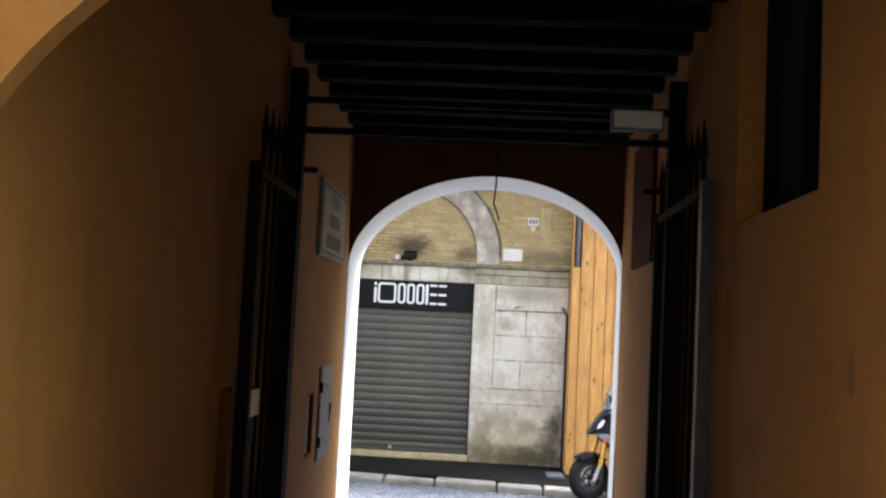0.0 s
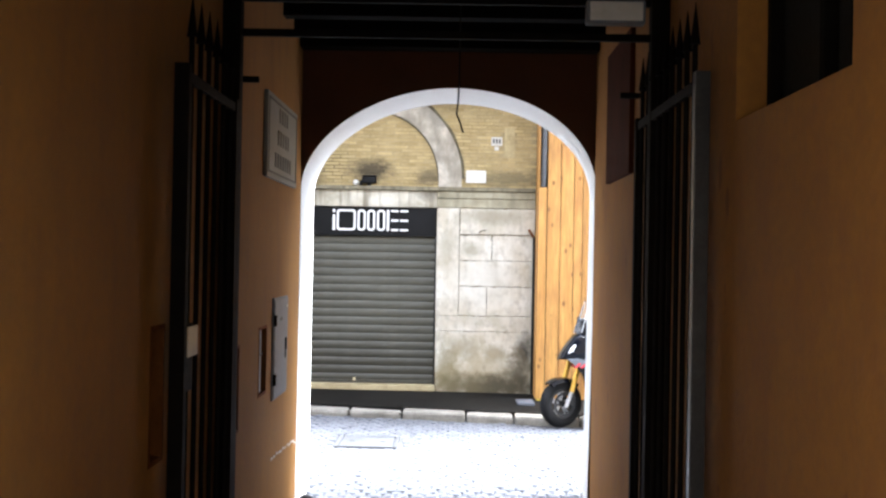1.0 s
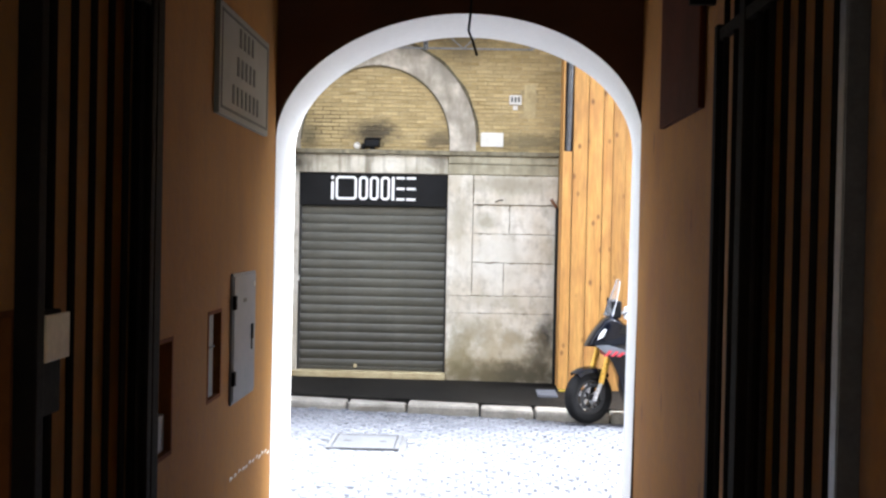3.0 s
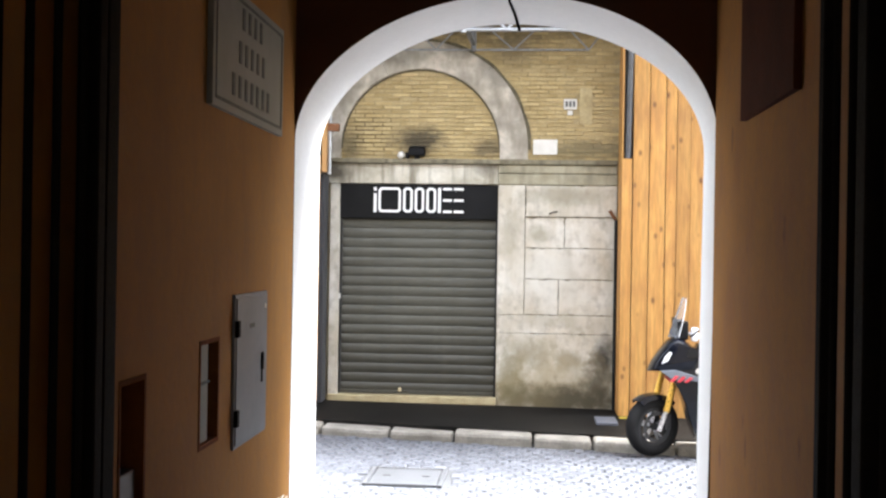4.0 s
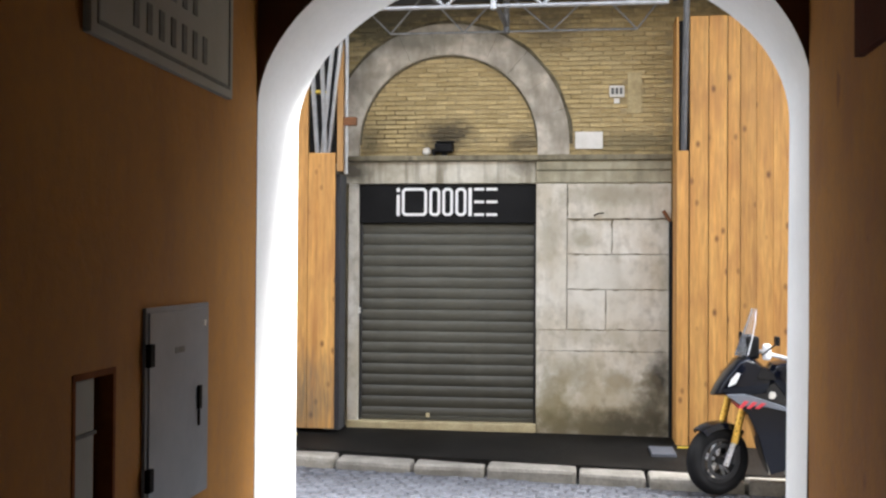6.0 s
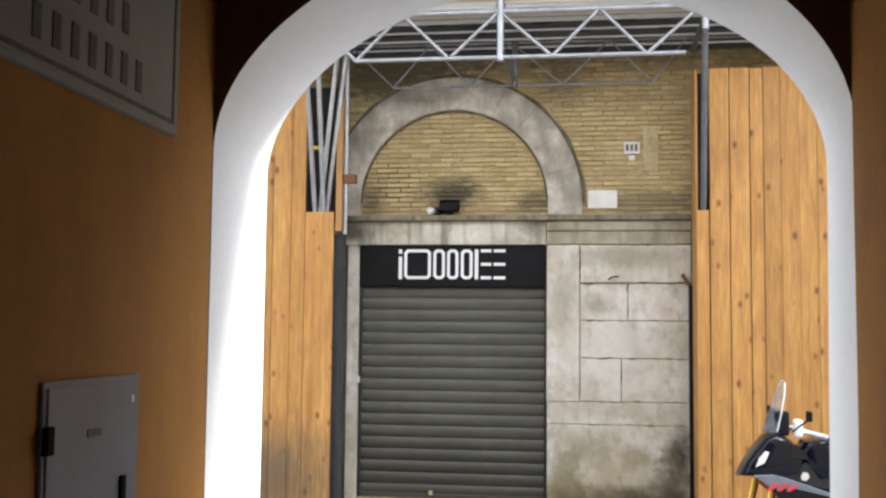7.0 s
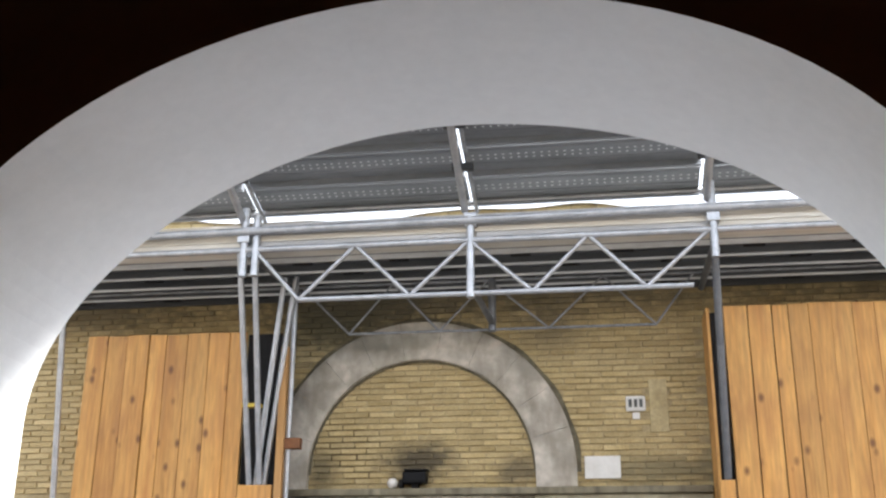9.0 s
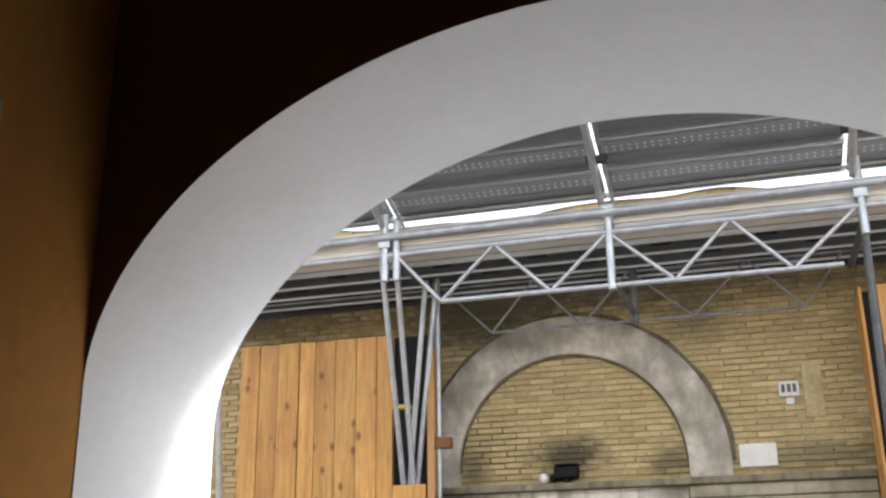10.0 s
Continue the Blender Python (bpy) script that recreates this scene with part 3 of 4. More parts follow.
for x in (SX0 + 0.002, SX1 - 0.024):
    part("guide_rail", slab(x, x + 0.022, 0.0, 0.07, 0.2, 2.144, 0.003), DARKGREY, shutter)
part("padlock", slab(-0.27, -0.235, 0.0, 0.02, 0.235, 0.275, 0.004), CREAM, shutter, "small pale lock at the foot")
bm = bmesh.new()
tube(bm, (-0.935, -0.03, 1.25), (-0.935, -0.03, 1.31), 0.012)
part("side_lock", bm, WHITEPLATE, shutter)
one("door_sill", slab(-1.05, SX1 + 0.005, -0.09, 0.09, 0.12, 0.20, 0.012), PALE, "worn yellowish stone sill under the shutter", "sill")

sign = thing("shop_sign", (-0.07, 0.0, 2.16), "black shop fascia board with white outlined shapes", "sign")
part("board", slab(SX0, SX1, -0.02, 0.08, 2.146, SZ1 - 0.003, 0.004), BLACK, sign)


def glyph(bm, x0, x1, z0, z1, s, kind):
    if kind == "bar":
        box(bm, x0, x1, -0.028, -0.0195, z0, z1)
    else:
        loops = []
        for d, c, y in ((0, 0.028, -0.0195), (0, 0.028, -0.028), (s, 0.014, -0.028), (s, 0.014, -0.0195)):
            l, r, b, t = x0 + d, x1 - d, z0 + d, z1 - d
            loops.append([bm.verts.new((px, y, pz)) for px, pz in ((l + c, b), (r - c, b), (r, b + c), (r, t - c), (r - c, t), (l + c, t), (l, t - c), (l, b + c))])
        for a, b in zip(loops, loops[1:] + loops[:1]):
            for k in range(8):
                bm.faces.new((a[k], a[(k + 1) % 8], b[(k + 1) % 8], b[k]))


zb, zt = 2.213, 2.488
for x0, x1, kind, z0, z1 in ((-0.570, -0.539, "bar", zb, 2.42), (-0.570, -0.539, "bar", 2.45, zt), (-0.518, -0.268, "low", zb, zt),
                             (-0.244, -0.137, "ring", zb, zt), (-0.116, -0.011, "ring", zb, zt), (0.013, 0.121, "ring", zb, zt),
                             (0.142, 0.174, "bar", zb, zt), (0.199, 0.295, "two", zb, zt), (0.317, 0.424, "two", zb, zt)):
    bm = bmesh.new()
    s = 0.026
    if kind == "two":
        mid = (z0 + z1) / 2
        for zl in (z0, mid - s / 2):
            part("sign_shape", slab(x0, x1, -0.028, -0.0195, zl, zl + s), LETTER, sign, "white outlined shape")
        box(bm, x0, x1, -0.028, -0.0195, z1 - s, z1)
    else:
        glyph(bm, x0, x1, z0, z1, s, kind)
    part("sign_shape", bm, LETTER, sign, "white outlined shape")

# spotlight on the ledge
lamp = thing("spotlight", (-0.10, -0.05, 2.80), "black box spotlight standing on the stone ledge", "lamp")
part("housing", slab(-0.185, -0.005, -0.13, 0.0, 2.835, 2.925, 0.018), BLACK, lamp)
part("bracket", slab(-0.12, -0.07, -0.09, -0.02, 2.801, 2.834, 0.004), BLACK, lamp)
part("hood", slab(-0.17, 0.005, -0.15, -0.01, 2.927, 2.937, 0.003), BLACK, lamp)
part("cable_box", slab(-0.22, -0.187, -0.08, -0.01, 2.81, 2.87, 0.006), BLACK, lamp)
bm = bmesh.new()
ball(bm, (-0.270, -0.06, 2.842), 0.041)
one("alarm_ball", bm, WHITEPLATE, "small white ball-shaped fixture standing on the ledge", "fixture", smooth=True)

one("plaque", slab(1.175, 1.44, -0.012, 0.004, 2.865, 3.03, 0.003), WHITEPLATE, "blank off-white rectangular plaque on brick", "plaque")
tile = thing("number_tile", (1.57, 0.0, 3.34), "small white enamel tile with dark bars", "plate")
part("plate", slab(1.50, 1.645, -0.012, 0.004, 3.36, 3.475, 0.012), WHITEPLATE, tile)
for i in range(3):
    part("bar", slab(1.52 + i * 0.04, 1.545 + i * 0.04, -0.016, -0.0125, 3.39, 3.45), INK, tile)
part("lower_plate", slab(1.545, 1.60, -0.012, 0.004, 3.30, 3.35, 0.004), WHITEPLATE, tile)
one("plaster_patch", slab(1.675, 1.81, -0.0055, 0.010, 3.20, 3.60, 0.003), PATCH, "smooth buff plaster patch on the brick", "patch")
pipe = thing("cable_pipe", (2.085, -0.06, 0.1), "thin dark vertical pipe with a bent hook on top", "pipe")
bm = bmesh.new()
tube(bm, (2.088, -0.08, 0.06), (2.088, -0.08, 2.16), 0.025, seg=10)
part("pipe_run", bm, BLACK, pipe)
bm = bmesh.new()
tube(bm, (2.075, -0.075, 2.16), (2.01, -0.085, 2.26), 0.018, seg=10)
part("pipe_hook", bm, RUST, pipe)
bm = bmesh.new()
tube(bm, (1.36, -0.05, 2.215), (1.40, -0.09, 2.235), 0.006, seg=6)
tube(bm, (1.40, -0.09, 2.235), (1.45, -0.05, 2.24), 0.006, seg=6)
one("wall_hook", bm, IRON, "small bent iron hook on the stone", "hook")

# ---- hoardings ----
HY = -0.45


def plank(parent, x0, x1, z0, z1, y=HY, t=0.028):
    gap = random.choice((0.0008, 0.001, 0.0016, 0.0045))
    ob = part("plank", slab(x0 + gap, x1 - gap, y + random.uniform(-0.006, 0.006), y + t, z0, z1 + random.uniform(-0.006, 0.006), 0.003), WOOD, parent)
    return ob


hr = thing("hoarding", (3.5, HY, -0.1), "tall hoarding of orange-varnished vertical pine planks", "hoarding", "site hoardings")
x = 2.215
plank(hr, 2.10, 2.212, -0.05, 2.795)
while x < 6.0:
    w = random.choice((0.115, 0.15, 0.17, 0.185, 0.14))
    plank(hr, x, x + w, ground_z(x, -1.0) + 0.10, 4.03)
    x += w
part("side_board", slab(2.098, 2.12, HY + 0.03, -0.065, 0.0, 4.03, 0.003), WOOD, hr)
part("slot_lining", slab(2.122, 2.215, HY + 0.06, HY + 0.08, 2.70, 4.0), VOID, hr, "black sheet standing in for the unlit gap behind the strut")
part("rail", slab(2.22, 6.0, HY + 0.035, HY + 0.08, 3.6, 3.7, 0.004), WOODPOST, hr)
part("rail", slab(2.22, 6.0, HY + 0.035, HY + 0.08, 0.6, 0.7, 0.004), WOODPOST, hr)
hl = thing("hoarding", (-1.9, HY, 0.1), "hoarding of orange-varnished vertical pine planks with a grimy foot", "hoarding", "site hoardings")
x = -2.66
for w in (0.17, 0.16, 0.185, 0.14, 0.17, 0.18, 0.165, 0.13):
    plank(hl, x, x + w, 0.17, 3.955)
    x += w
plank(hl, x, -1.09, 0.17, 2.80)
part("side_board", slab(-2.66, -2.635, HY + 0.03, 0.0, 0.15, 3.95, 0.003), WOOD, hl)
part("slot_lining", slab(-1.36, -1.09, HY + 0.06, HY + 0.08, 2.70, 3.95), VOID, hl, "black sheet standing in for the unlit gap behind the struts")
part("rail", slab(-2.63, -1.37, HY + 0.035, HY + 0.08, 3.5, 3.6, 0.004), WOODPOST, hl)
one("corner_panel", slab(-1.215, -1.06, -0.36, -0.10, 0.14, 2.60, 0.008), SLATE, "dark grey panelled upright beside the shutter", "panel")
one("timber_post", slab(-1.075, -1.02, -0.46, -0.41, 2.62, 3.83, 0.004), WOODPOST, "raw pine batten standing beside the scaffold poles", "batten")
one("timber_block", slab(-1.03, -0.90, -0.44, -0.36, 3.06, 3.14, 0.006), RUST, "rust-brown timber block clamped to the pole", "block")
one("pole_upright", (lambda b: (tube(b, (-1.0, -0.40, 2.60), (-1.0, -0.40, 4.40), 0.02), b)[1])(bmesh.new()), GALV, "thin galvanised upright in front of the arch", "pole", smooth=True)
for x in (-1.55, 2.10):
    one("cable_end", slab(x, x + 0.14, -0.60, -0.57, ground_z(x, kerb_y(x)) + 0.106, ground_z(x, kerb_y(x)) + 0.123, 0.004), YELLOW, "short yellow plastic strip lying on the pavement", "strip")

# ---- scaffold gantry ----
gantry = thing("scaffold_gantry", (0.45, -1.08, 4.0), "galvanised scaffold gantry of lattice beams over the street", "scaffold")


def rods(name, pairs, r, mat=GALV, parent=gantry, label=""):
    for a, b in pairs:
        bm = bmesh.new()
        tube(bm, a, b, r, seg=10)
        part(name, bm, mat, parent, label, True)


def lattice(y, zb, zt, x0, x1, nodes_b, nodes_t, r, mat=GALV):
    rods("bottom_chord", [((x0, y, zb), (x1, y, zb))], r, mat)
    rods("top_chord", [((-3.6, y, zt), (5.2, y, zt))], r * 1.25, mat)
    zig = sorted([(x, zb) for x in nodes_b] + [(x, zt) for x in nodes_t])
    for (xa, za), (xb, zb_) in zip(zig[:-1], zig[1:]):
        rods("diagonal", [((xa, y, za), (xb, y, zb_))], r * 0.8, mat)


lattice(-1.08, 4.01, 4.40, -0.77, 1.97, (-0.77, 0.03, 0.89, 1.66), (-1.12, -0.37, 0.45, 1.28, 2.10), 0.020)
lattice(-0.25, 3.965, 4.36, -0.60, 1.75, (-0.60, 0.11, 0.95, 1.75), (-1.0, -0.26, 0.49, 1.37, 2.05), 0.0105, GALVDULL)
rods("post", [((0.46, -1.08, 3.98), (0.46, -1.08, 4.60)), ((-1.20, -1.08, 4.2), (-1.20, -1.08, 4.72)), ((-1.11, -1.08, 4.2), (-1.11, -1.08, 4.66)),
              ((2.13, -1.08, 4.2), (2.13, -1.08, 4.75))], 0.03)
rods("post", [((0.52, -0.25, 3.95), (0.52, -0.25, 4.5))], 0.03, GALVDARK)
rods("strut", [((-1.275, -0.42, 2.80), (-1.235, -1.08, 4.42)), ((-1.195, -0.42, 2.80), (-1.12, -1.08, 4.40)), ((-1.235, -0.40, 2.80), (-1.05, -0.55, 4.35)),
               ((-1.17, -0.40, 2.80), (-0.98, -0.50, 4.35)), ((-2.72, -0.52, 2.2), (-2.62, -1.0, 4.42))], 0.022)
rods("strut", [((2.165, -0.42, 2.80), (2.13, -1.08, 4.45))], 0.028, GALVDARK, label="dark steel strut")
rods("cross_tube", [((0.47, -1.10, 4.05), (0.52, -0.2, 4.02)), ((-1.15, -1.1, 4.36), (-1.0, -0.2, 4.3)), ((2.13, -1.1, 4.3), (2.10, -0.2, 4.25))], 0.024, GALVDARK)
for x, y, z in ((-1.2, -1.08, 4.5), (0.46, -1.08, 4.55), (2.13, -1.08, 4.5), (-1.22, -0.62, 3.35)):
    part("coupler", slab(x - (0.045 if z > 4 else 0.07), x + (0.045 if z > 4 else 0.07), y - 0.035, y + 0.035, z - (0.05 if z > 4 else 0.015), z + (0.05 if z > 4 else 0.015), 0.008), GALV if z > 4 else YELLOW, gantry, "clamped coupler")
rods("ledger", [((-3.6, -1.12, 4.52), (5.2, -1.12, 4.56))], 0.03)
# lower deck: pale boards at the front, steel planks behind
lower = thing("scaffold_deck", (0.5, -0.6, 4.43), "scaffold deck of pale boards and grey steel planks", "deck")
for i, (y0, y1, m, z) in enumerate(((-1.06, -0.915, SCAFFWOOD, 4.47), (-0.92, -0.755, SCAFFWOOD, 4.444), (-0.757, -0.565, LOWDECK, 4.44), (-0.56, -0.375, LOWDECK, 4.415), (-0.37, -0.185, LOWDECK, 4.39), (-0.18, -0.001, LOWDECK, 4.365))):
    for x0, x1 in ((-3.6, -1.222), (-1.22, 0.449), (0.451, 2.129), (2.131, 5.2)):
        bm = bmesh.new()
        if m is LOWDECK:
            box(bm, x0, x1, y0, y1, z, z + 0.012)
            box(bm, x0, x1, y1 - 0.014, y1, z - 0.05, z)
            part("plank_flange", slab(x0, x1, y0, y0 + 0.014, z - 0.040, z - 0.001, 0.003), FLANGE, lower, "flange with its lit face painted pale")
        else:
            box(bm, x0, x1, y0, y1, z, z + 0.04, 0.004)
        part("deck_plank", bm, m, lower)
        if m is LOWDECK:
            k = x0 + 0.25 + 0.35 * (i % 2)
            while k < x1 - 0.2:
                part("plank_slot", slab(k, k + 0.15, y0 + 0.11, y0 + 0.16, z - 0.012, z - 0.001), VOID, lower)
                k += 0.75
for x0, x1, m in ((-3.6, -1.24, SCAFFWOOD), (-1.18, 0.425, TOE), (0.495, 2.10, TOE), (2.16, 5.2, SCAFFWOOD)):
    bm = bmesh.new()
    box(bm, x0, x1, -1.05, -1.028, 4.43, 4.61, 0.004)
    box(bm, x0, x1, -1.058, -1.0505, 4.47, 4.485)
    part("toe_board", bm, m, lower, "grey toe board" if m is TOE else "")
# upper catch fan, rising towards the street
fan = thing("catch_fan", (0.5, -1.8, 4.9), "grey catch fan of perforated steel planks on raking tubes", "scaffold")
FY0, FZ0, FY1, FZ1 = -0.72, 4.84, -2.35, 5.292
fu = Vector((0, FY1 - FY0, FZ1 - FZ0)).normalized()
fn = Vector((0, -fu.z, fu.y)) * -1
dot = bmesh.new()
for k in range(5):
    a = k * 0.345
    for x0, x1 in ((-3.6, -1.25), (-1.20, 0.415), (0.44, 2.085), (2.11, 5.2)):
        bm = bmesh.new()
        for s0, s1, d0, d1 in ((0.0, 0.33, 0.0, 0.012), (0.0, 0.016, -0.055, 0.0), (0.314, 0.33, -0.055, 0.0), (0.085, 0.10, -0.005, 0.0), (0.23, 0.245, -0.005, 0.0)):
            vv = box(bm, x0, x1, 0, 1, 0, 1)
            for v in vv:
                s, d = (s0 if v.co.y < 0.5 else s1), (d0 if v.co.z < 0.5 else d1)
                p = Vector((0, FY0, FZ0)) + fu * (a + s) + fn * d
                v.co.y, v.co.z = p.y, p.z
        part("fan_plank", bm, DECK, fan)
    # White dots painted below the planks for sky shining through their holes.
    for i in range(160):
        for s in (0.145, 0.185):
            p = Vector((-3.5 + i * 0.054, FY0, FZ0)) + fu * (a + s) - fn * 0.003
            vs = [dot.verts.new(p + Vector((dx * 0.008, 0, 0)) + fu * (dy * 0.005)) for dx, dy in ((-1, -1), (1, -1), (1, 1), (-1, 1))]
            dot.faces.new(vs)
tagged(part("perforation", dot, SHEET, fan, "rows of white dots painted as sky light through small holes"), kind="stuff")
for x in (-1.22, 0.42, 2.10):
    p0 = Vector((x, -1.08, 4.62))
    bm = bmesh.new()
    tube(bm, p0, Vector((x, FY1, FZ1 - 0.08)), 0.026, seg=10)
    part("fan_tube", bm, GALV, fan, "", True)
    bm = bmesh.new()
    tube(bm, Vector((x + 0.045, FY0, FZ0 - 0.09)), Vector((x + 0.045, FY1, FZ1 - 0.09)), 0.016, seg=10)
    part("fan_tube", bm, GALVDULL, fan, "", True)
    for y, z in ((-1.3, 4.87), (-1.75, 4.99)):
        part("fan_clamp", slab(x - 0.06, x + 0.09, y - 0.03, y + 0.03, z - 0.03, z + 0.02, 0.008), DARKGREY, fan)
bm = bmesh.new()
tube(bm, (-3.6, FY0, FZ0 - 0.03), (5.2, FY0, FZ0 - 0.0), 0.028, seg=10)
part("edge_tube", bm, GALV, fan, "", True)
# white sheet on the front wall above the deck
bm = bmesh.new()
prev = None
for i in range(90):
    x = -3.8 + i * 0.1
    zlow = 5.01 + 0.035 * math.sin(x * 2.1) + 0.02 * math.sin(x * 5.3 + 1) - 0.02 * x * 0.2
    row = [bm.verts.new((x, -0.05 + 0.012 * math.sin(x * 9), zlow)), bm.verts.new((x, -0.05 + 0.02 * math.sin(x * 7), 5.5)), bm.verts.new((x, -0.05, 6.2))]
    row += [bm.verts.new((v.co.x, v.co.y + 0.006, v.co.z)) for v in row[::-1]]
    if prev:
        for k in range(6):
            bm.faces.new((prev[k], row[k], row[(k + 1) % 6], prev[(k + 1) % 6]))
    prev = row
one("tarpaulin", bm, SHEET, "white protective tarpaulin hung on the upper wall", "tarpaulin", smooth=True)

# ---- passage things ----
plate = thing("street_sign", (XL, -6.97, 2.36), "white marble street-name slab with dark border and lettering bars", "sign")
SY0, SY1, SGZ0, SGZ1 = -7.720, -6.565, 2.345, 2.86
part("slab", slab(XL, XL + 0.025, SY0, SY1, SGZ0, SGZ1, 0.004), MARBLE, plate)
bm = bmesh.new()
for a, b, c, d in ((SY0 + 0.035, SY1 - 0.035, SGZ0 + 0.03, SGZ0 + 0.042), (SY0 + 0.035, SY1 - 0.035, SGZ1 - 0.042, SGZ1 - 0.03),
                   (SY0 + 0.035, SY0 + 0.047, SGZ0 + 0.042, SGZ1 - 0.042), (SY1 - 0.047, SY1 - 0.035, SGZ0 + 0.042, SGZ1 - 0.042)):
    box(bm, XL + 0.0245, XL + 0.028, a, b, c, d)
part("border", bm, INK, plate)
for zc, counts in ((2.755, (4,)), (2.61, (5,)), (2.465, (7,))):
    wl = 0.095
    total = counts[0] * wl
    for i in range(counts[0]):
        ya = (SY0 + SY1) / 2 - total / 2 + i * wl
        part("bar", slab(XL + 0.0245, XL + 0.028, ya + 0.02, ya + 0.058, zc - 0.045, zc + 0.045), INK, plate)

cab = thing("meter_cabinet", (XL, -7.030, 0.95), "grey enamel wall meter cabinet with a closed door", "cabinet")
part("door", slab(XL + 0.004, XL + 0.018, -7.295, -6.780, 0.968, 1.588, 0.004), GREYBOX, cab)
part("frame", slab(XL, XL + 0.012, -7.310, -6.765, 0.953, 1.603, 0.003), GREYBOX, cab)
for z in (1.46, 1.085):
    part("hinge", slab(XL + 0.012, XL + 0.030, -7.315, -7.280, z - 0.035, z + 0.035, 0.004), IRON, cab)
part("latch", slab(XL + 0.017, XL + 0.027, -6.890, -6.860, 1.245, 1.325, 0.004), IRON, cab, "black slotted latch")
part("latch_slot", slab(XL + 0.017, XL + 0.023, -6.882, -6.868, 1.19, 1.243, 0.002), IRON, cab)
part("badge", slab(XL + 0.017, XL + 0.0195, -7.090, -7.010, 1.45, 1.47, 0.001), INK, cab)
part("screw", slab(XL + 0.017, XL + 0.021, -6.830, -6.812, 1.525, 1.545, 0.002), WHITEPLATE, cab)

def niche_frame(name, y0, y1, z0, z1, label, mat):
    ob = thing(name, (XL, (y0 + y1) / 2, z0), label, "niche")
    part("back_panel", slab(XL - 0.135, XL - 0.12, y0 + 0.002, y1 - 0.002, z0 + 0.002, z1 - 0.002), mat, ob)
    for a, b, c, d in ((y0, y0 + 0.018, z0, z1), (y1 - 0.018, y1, z0, z1), (y0 + 0.018, y1 - 0.018, z1 - 0.018, z1), (y0 + 0.018, y1 - 0.018, z0, z0 + 0.018)):
        part("rim", slab(XL - 0.10, XL + 0.003, a, b, c, d, 0.002), RIM, ob)
    return ob


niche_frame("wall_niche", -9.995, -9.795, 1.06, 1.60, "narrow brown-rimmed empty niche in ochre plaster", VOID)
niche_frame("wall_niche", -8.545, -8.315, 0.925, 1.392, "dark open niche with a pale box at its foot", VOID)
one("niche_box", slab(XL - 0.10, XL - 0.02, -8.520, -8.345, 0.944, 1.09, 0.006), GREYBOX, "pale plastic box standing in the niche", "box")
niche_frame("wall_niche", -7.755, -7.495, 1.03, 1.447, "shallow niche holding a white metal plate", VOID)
one("intercom_plate", slab(XL - 0.05, XL - 0.01, -7.735, -7.605, 1.05, 1.427, 0.004), MARBLE, "white metal plate fixed inside the niche", "plate")
one("intercom_strip", slab(XL - 0.008, XL - 0.002, -7.735, -7.605, 1.275, 1.285, 0.001), INK, "dark joint line across the white plate", "strip")

scr = thing("plaster_scrape", (XL, -6.6, 0.5), "chalky white scrape marks along the ochre wall", "scrape")
for i in range(14):
    yy = -7.25 + i * 0.09 + random.uniform(-0.02, 0.02)
    zz = 0.57 - 0.005 * i + random.uniform(-0.012, 0.012)
    bm = bmesh.new()
    pts = [bm.verts.new((XL + 0.0025, yy + a, zz + b)) for a, b in ((0, 0), (random.uniform(0.02, 0.07), 0.004), (random.uniform(0.03, 0.06), 0.014), (0.01, random.uniform(0.008, 0.02)))]
    f = bm.faces.new(pts)
    ex = bmesh.ops.extrude_face_region(bm, geom=[f])["geom"]
    for v in ex:
        if isinstance(v, bmesh.types.BMVert):
            v.co.x -= 0.004
    part("mark", bm, WHITE, scr)

one("notice_board", slab(XR - 0.03, XR, -7.88, -6.96, 2.385, 3.225, 0.004), DARKSIGN, "dark brown board hung high on the wall", "board")

# iron gate: fixed frame and two leaves folded back along the walls
gframe = thing("iron_portal", (CX, -8.84, FLOOR), "black iron portal with two transoms spanning the passage", "portal")
for x in (XL + 0.046, XR - 0.046):
    part("post", slab(x - 0.045, x + 0.045, -8.88, -8.80, FLOOR, 3.30, 0.006), IRON, gframe)
for z in (2.96, 3.13):
    part("transom", slab(XL, XR, -8.855, -8.825, z - 0.018, z + 0.018, 0.003), IRON, gframe)


def gate_leaf(x, y0, y1, label):
    ob = thing("gate_leaf", (x, (y0 + y1) / 2, FLOOR), label, "gate", "iron gate leaves")
    for y in (y0, y1 - 0.05):
        w = 0.03 if y == y0 else 0.02
        part("stile", slab(x - w, x + w, y, y + 0.05, 0.07, 2.62, 0.005), IRON if (y != y0 or x < 1) else IRONLIT, ob)
    for z in (0.14, 2.58):
        part("gate_rail", slab(x - 0.012, x + 0.012, y0 + 0.05, y1 - 0.05, z - 0.022, z + 0.022, 0.003), IRON, ob)
    k = y0 + 0.15
    while k < y1 - 0.1:
        bm = bmesh.new()
        tube(bm, (x, k, 0.12), (x, k, 2.75), 0.0118, seg=8)
        tube(bm, (x, k, 2.75), (x, k, 2.92), 0.022, 0.001, seg=8)
        part("bar", bm, IRON, ob, "", True)
        k += 0.148
    return ob


gl = gate_leaf(XL + 0.075, -9.90, -8.90, "black iron bar gate leaf folded back along the ochre wall")
part("lock_plate", slab(XL + 0.097, XL + 0.108, -9.85, -9.69, 1.47, 1.59, 0.004), CREAM, gl, "cream lock plate")
part("lock_box", slab(XL + 0.05, XL + 0.096, -9.85, -9.72, 1.33, 1.60, 0.005), IRON, gl)
gr = gate_leaf(XR - 0.075, -9.90, -8.45, "black iron bar gate leaf, near stile greyed as lit, folded back")
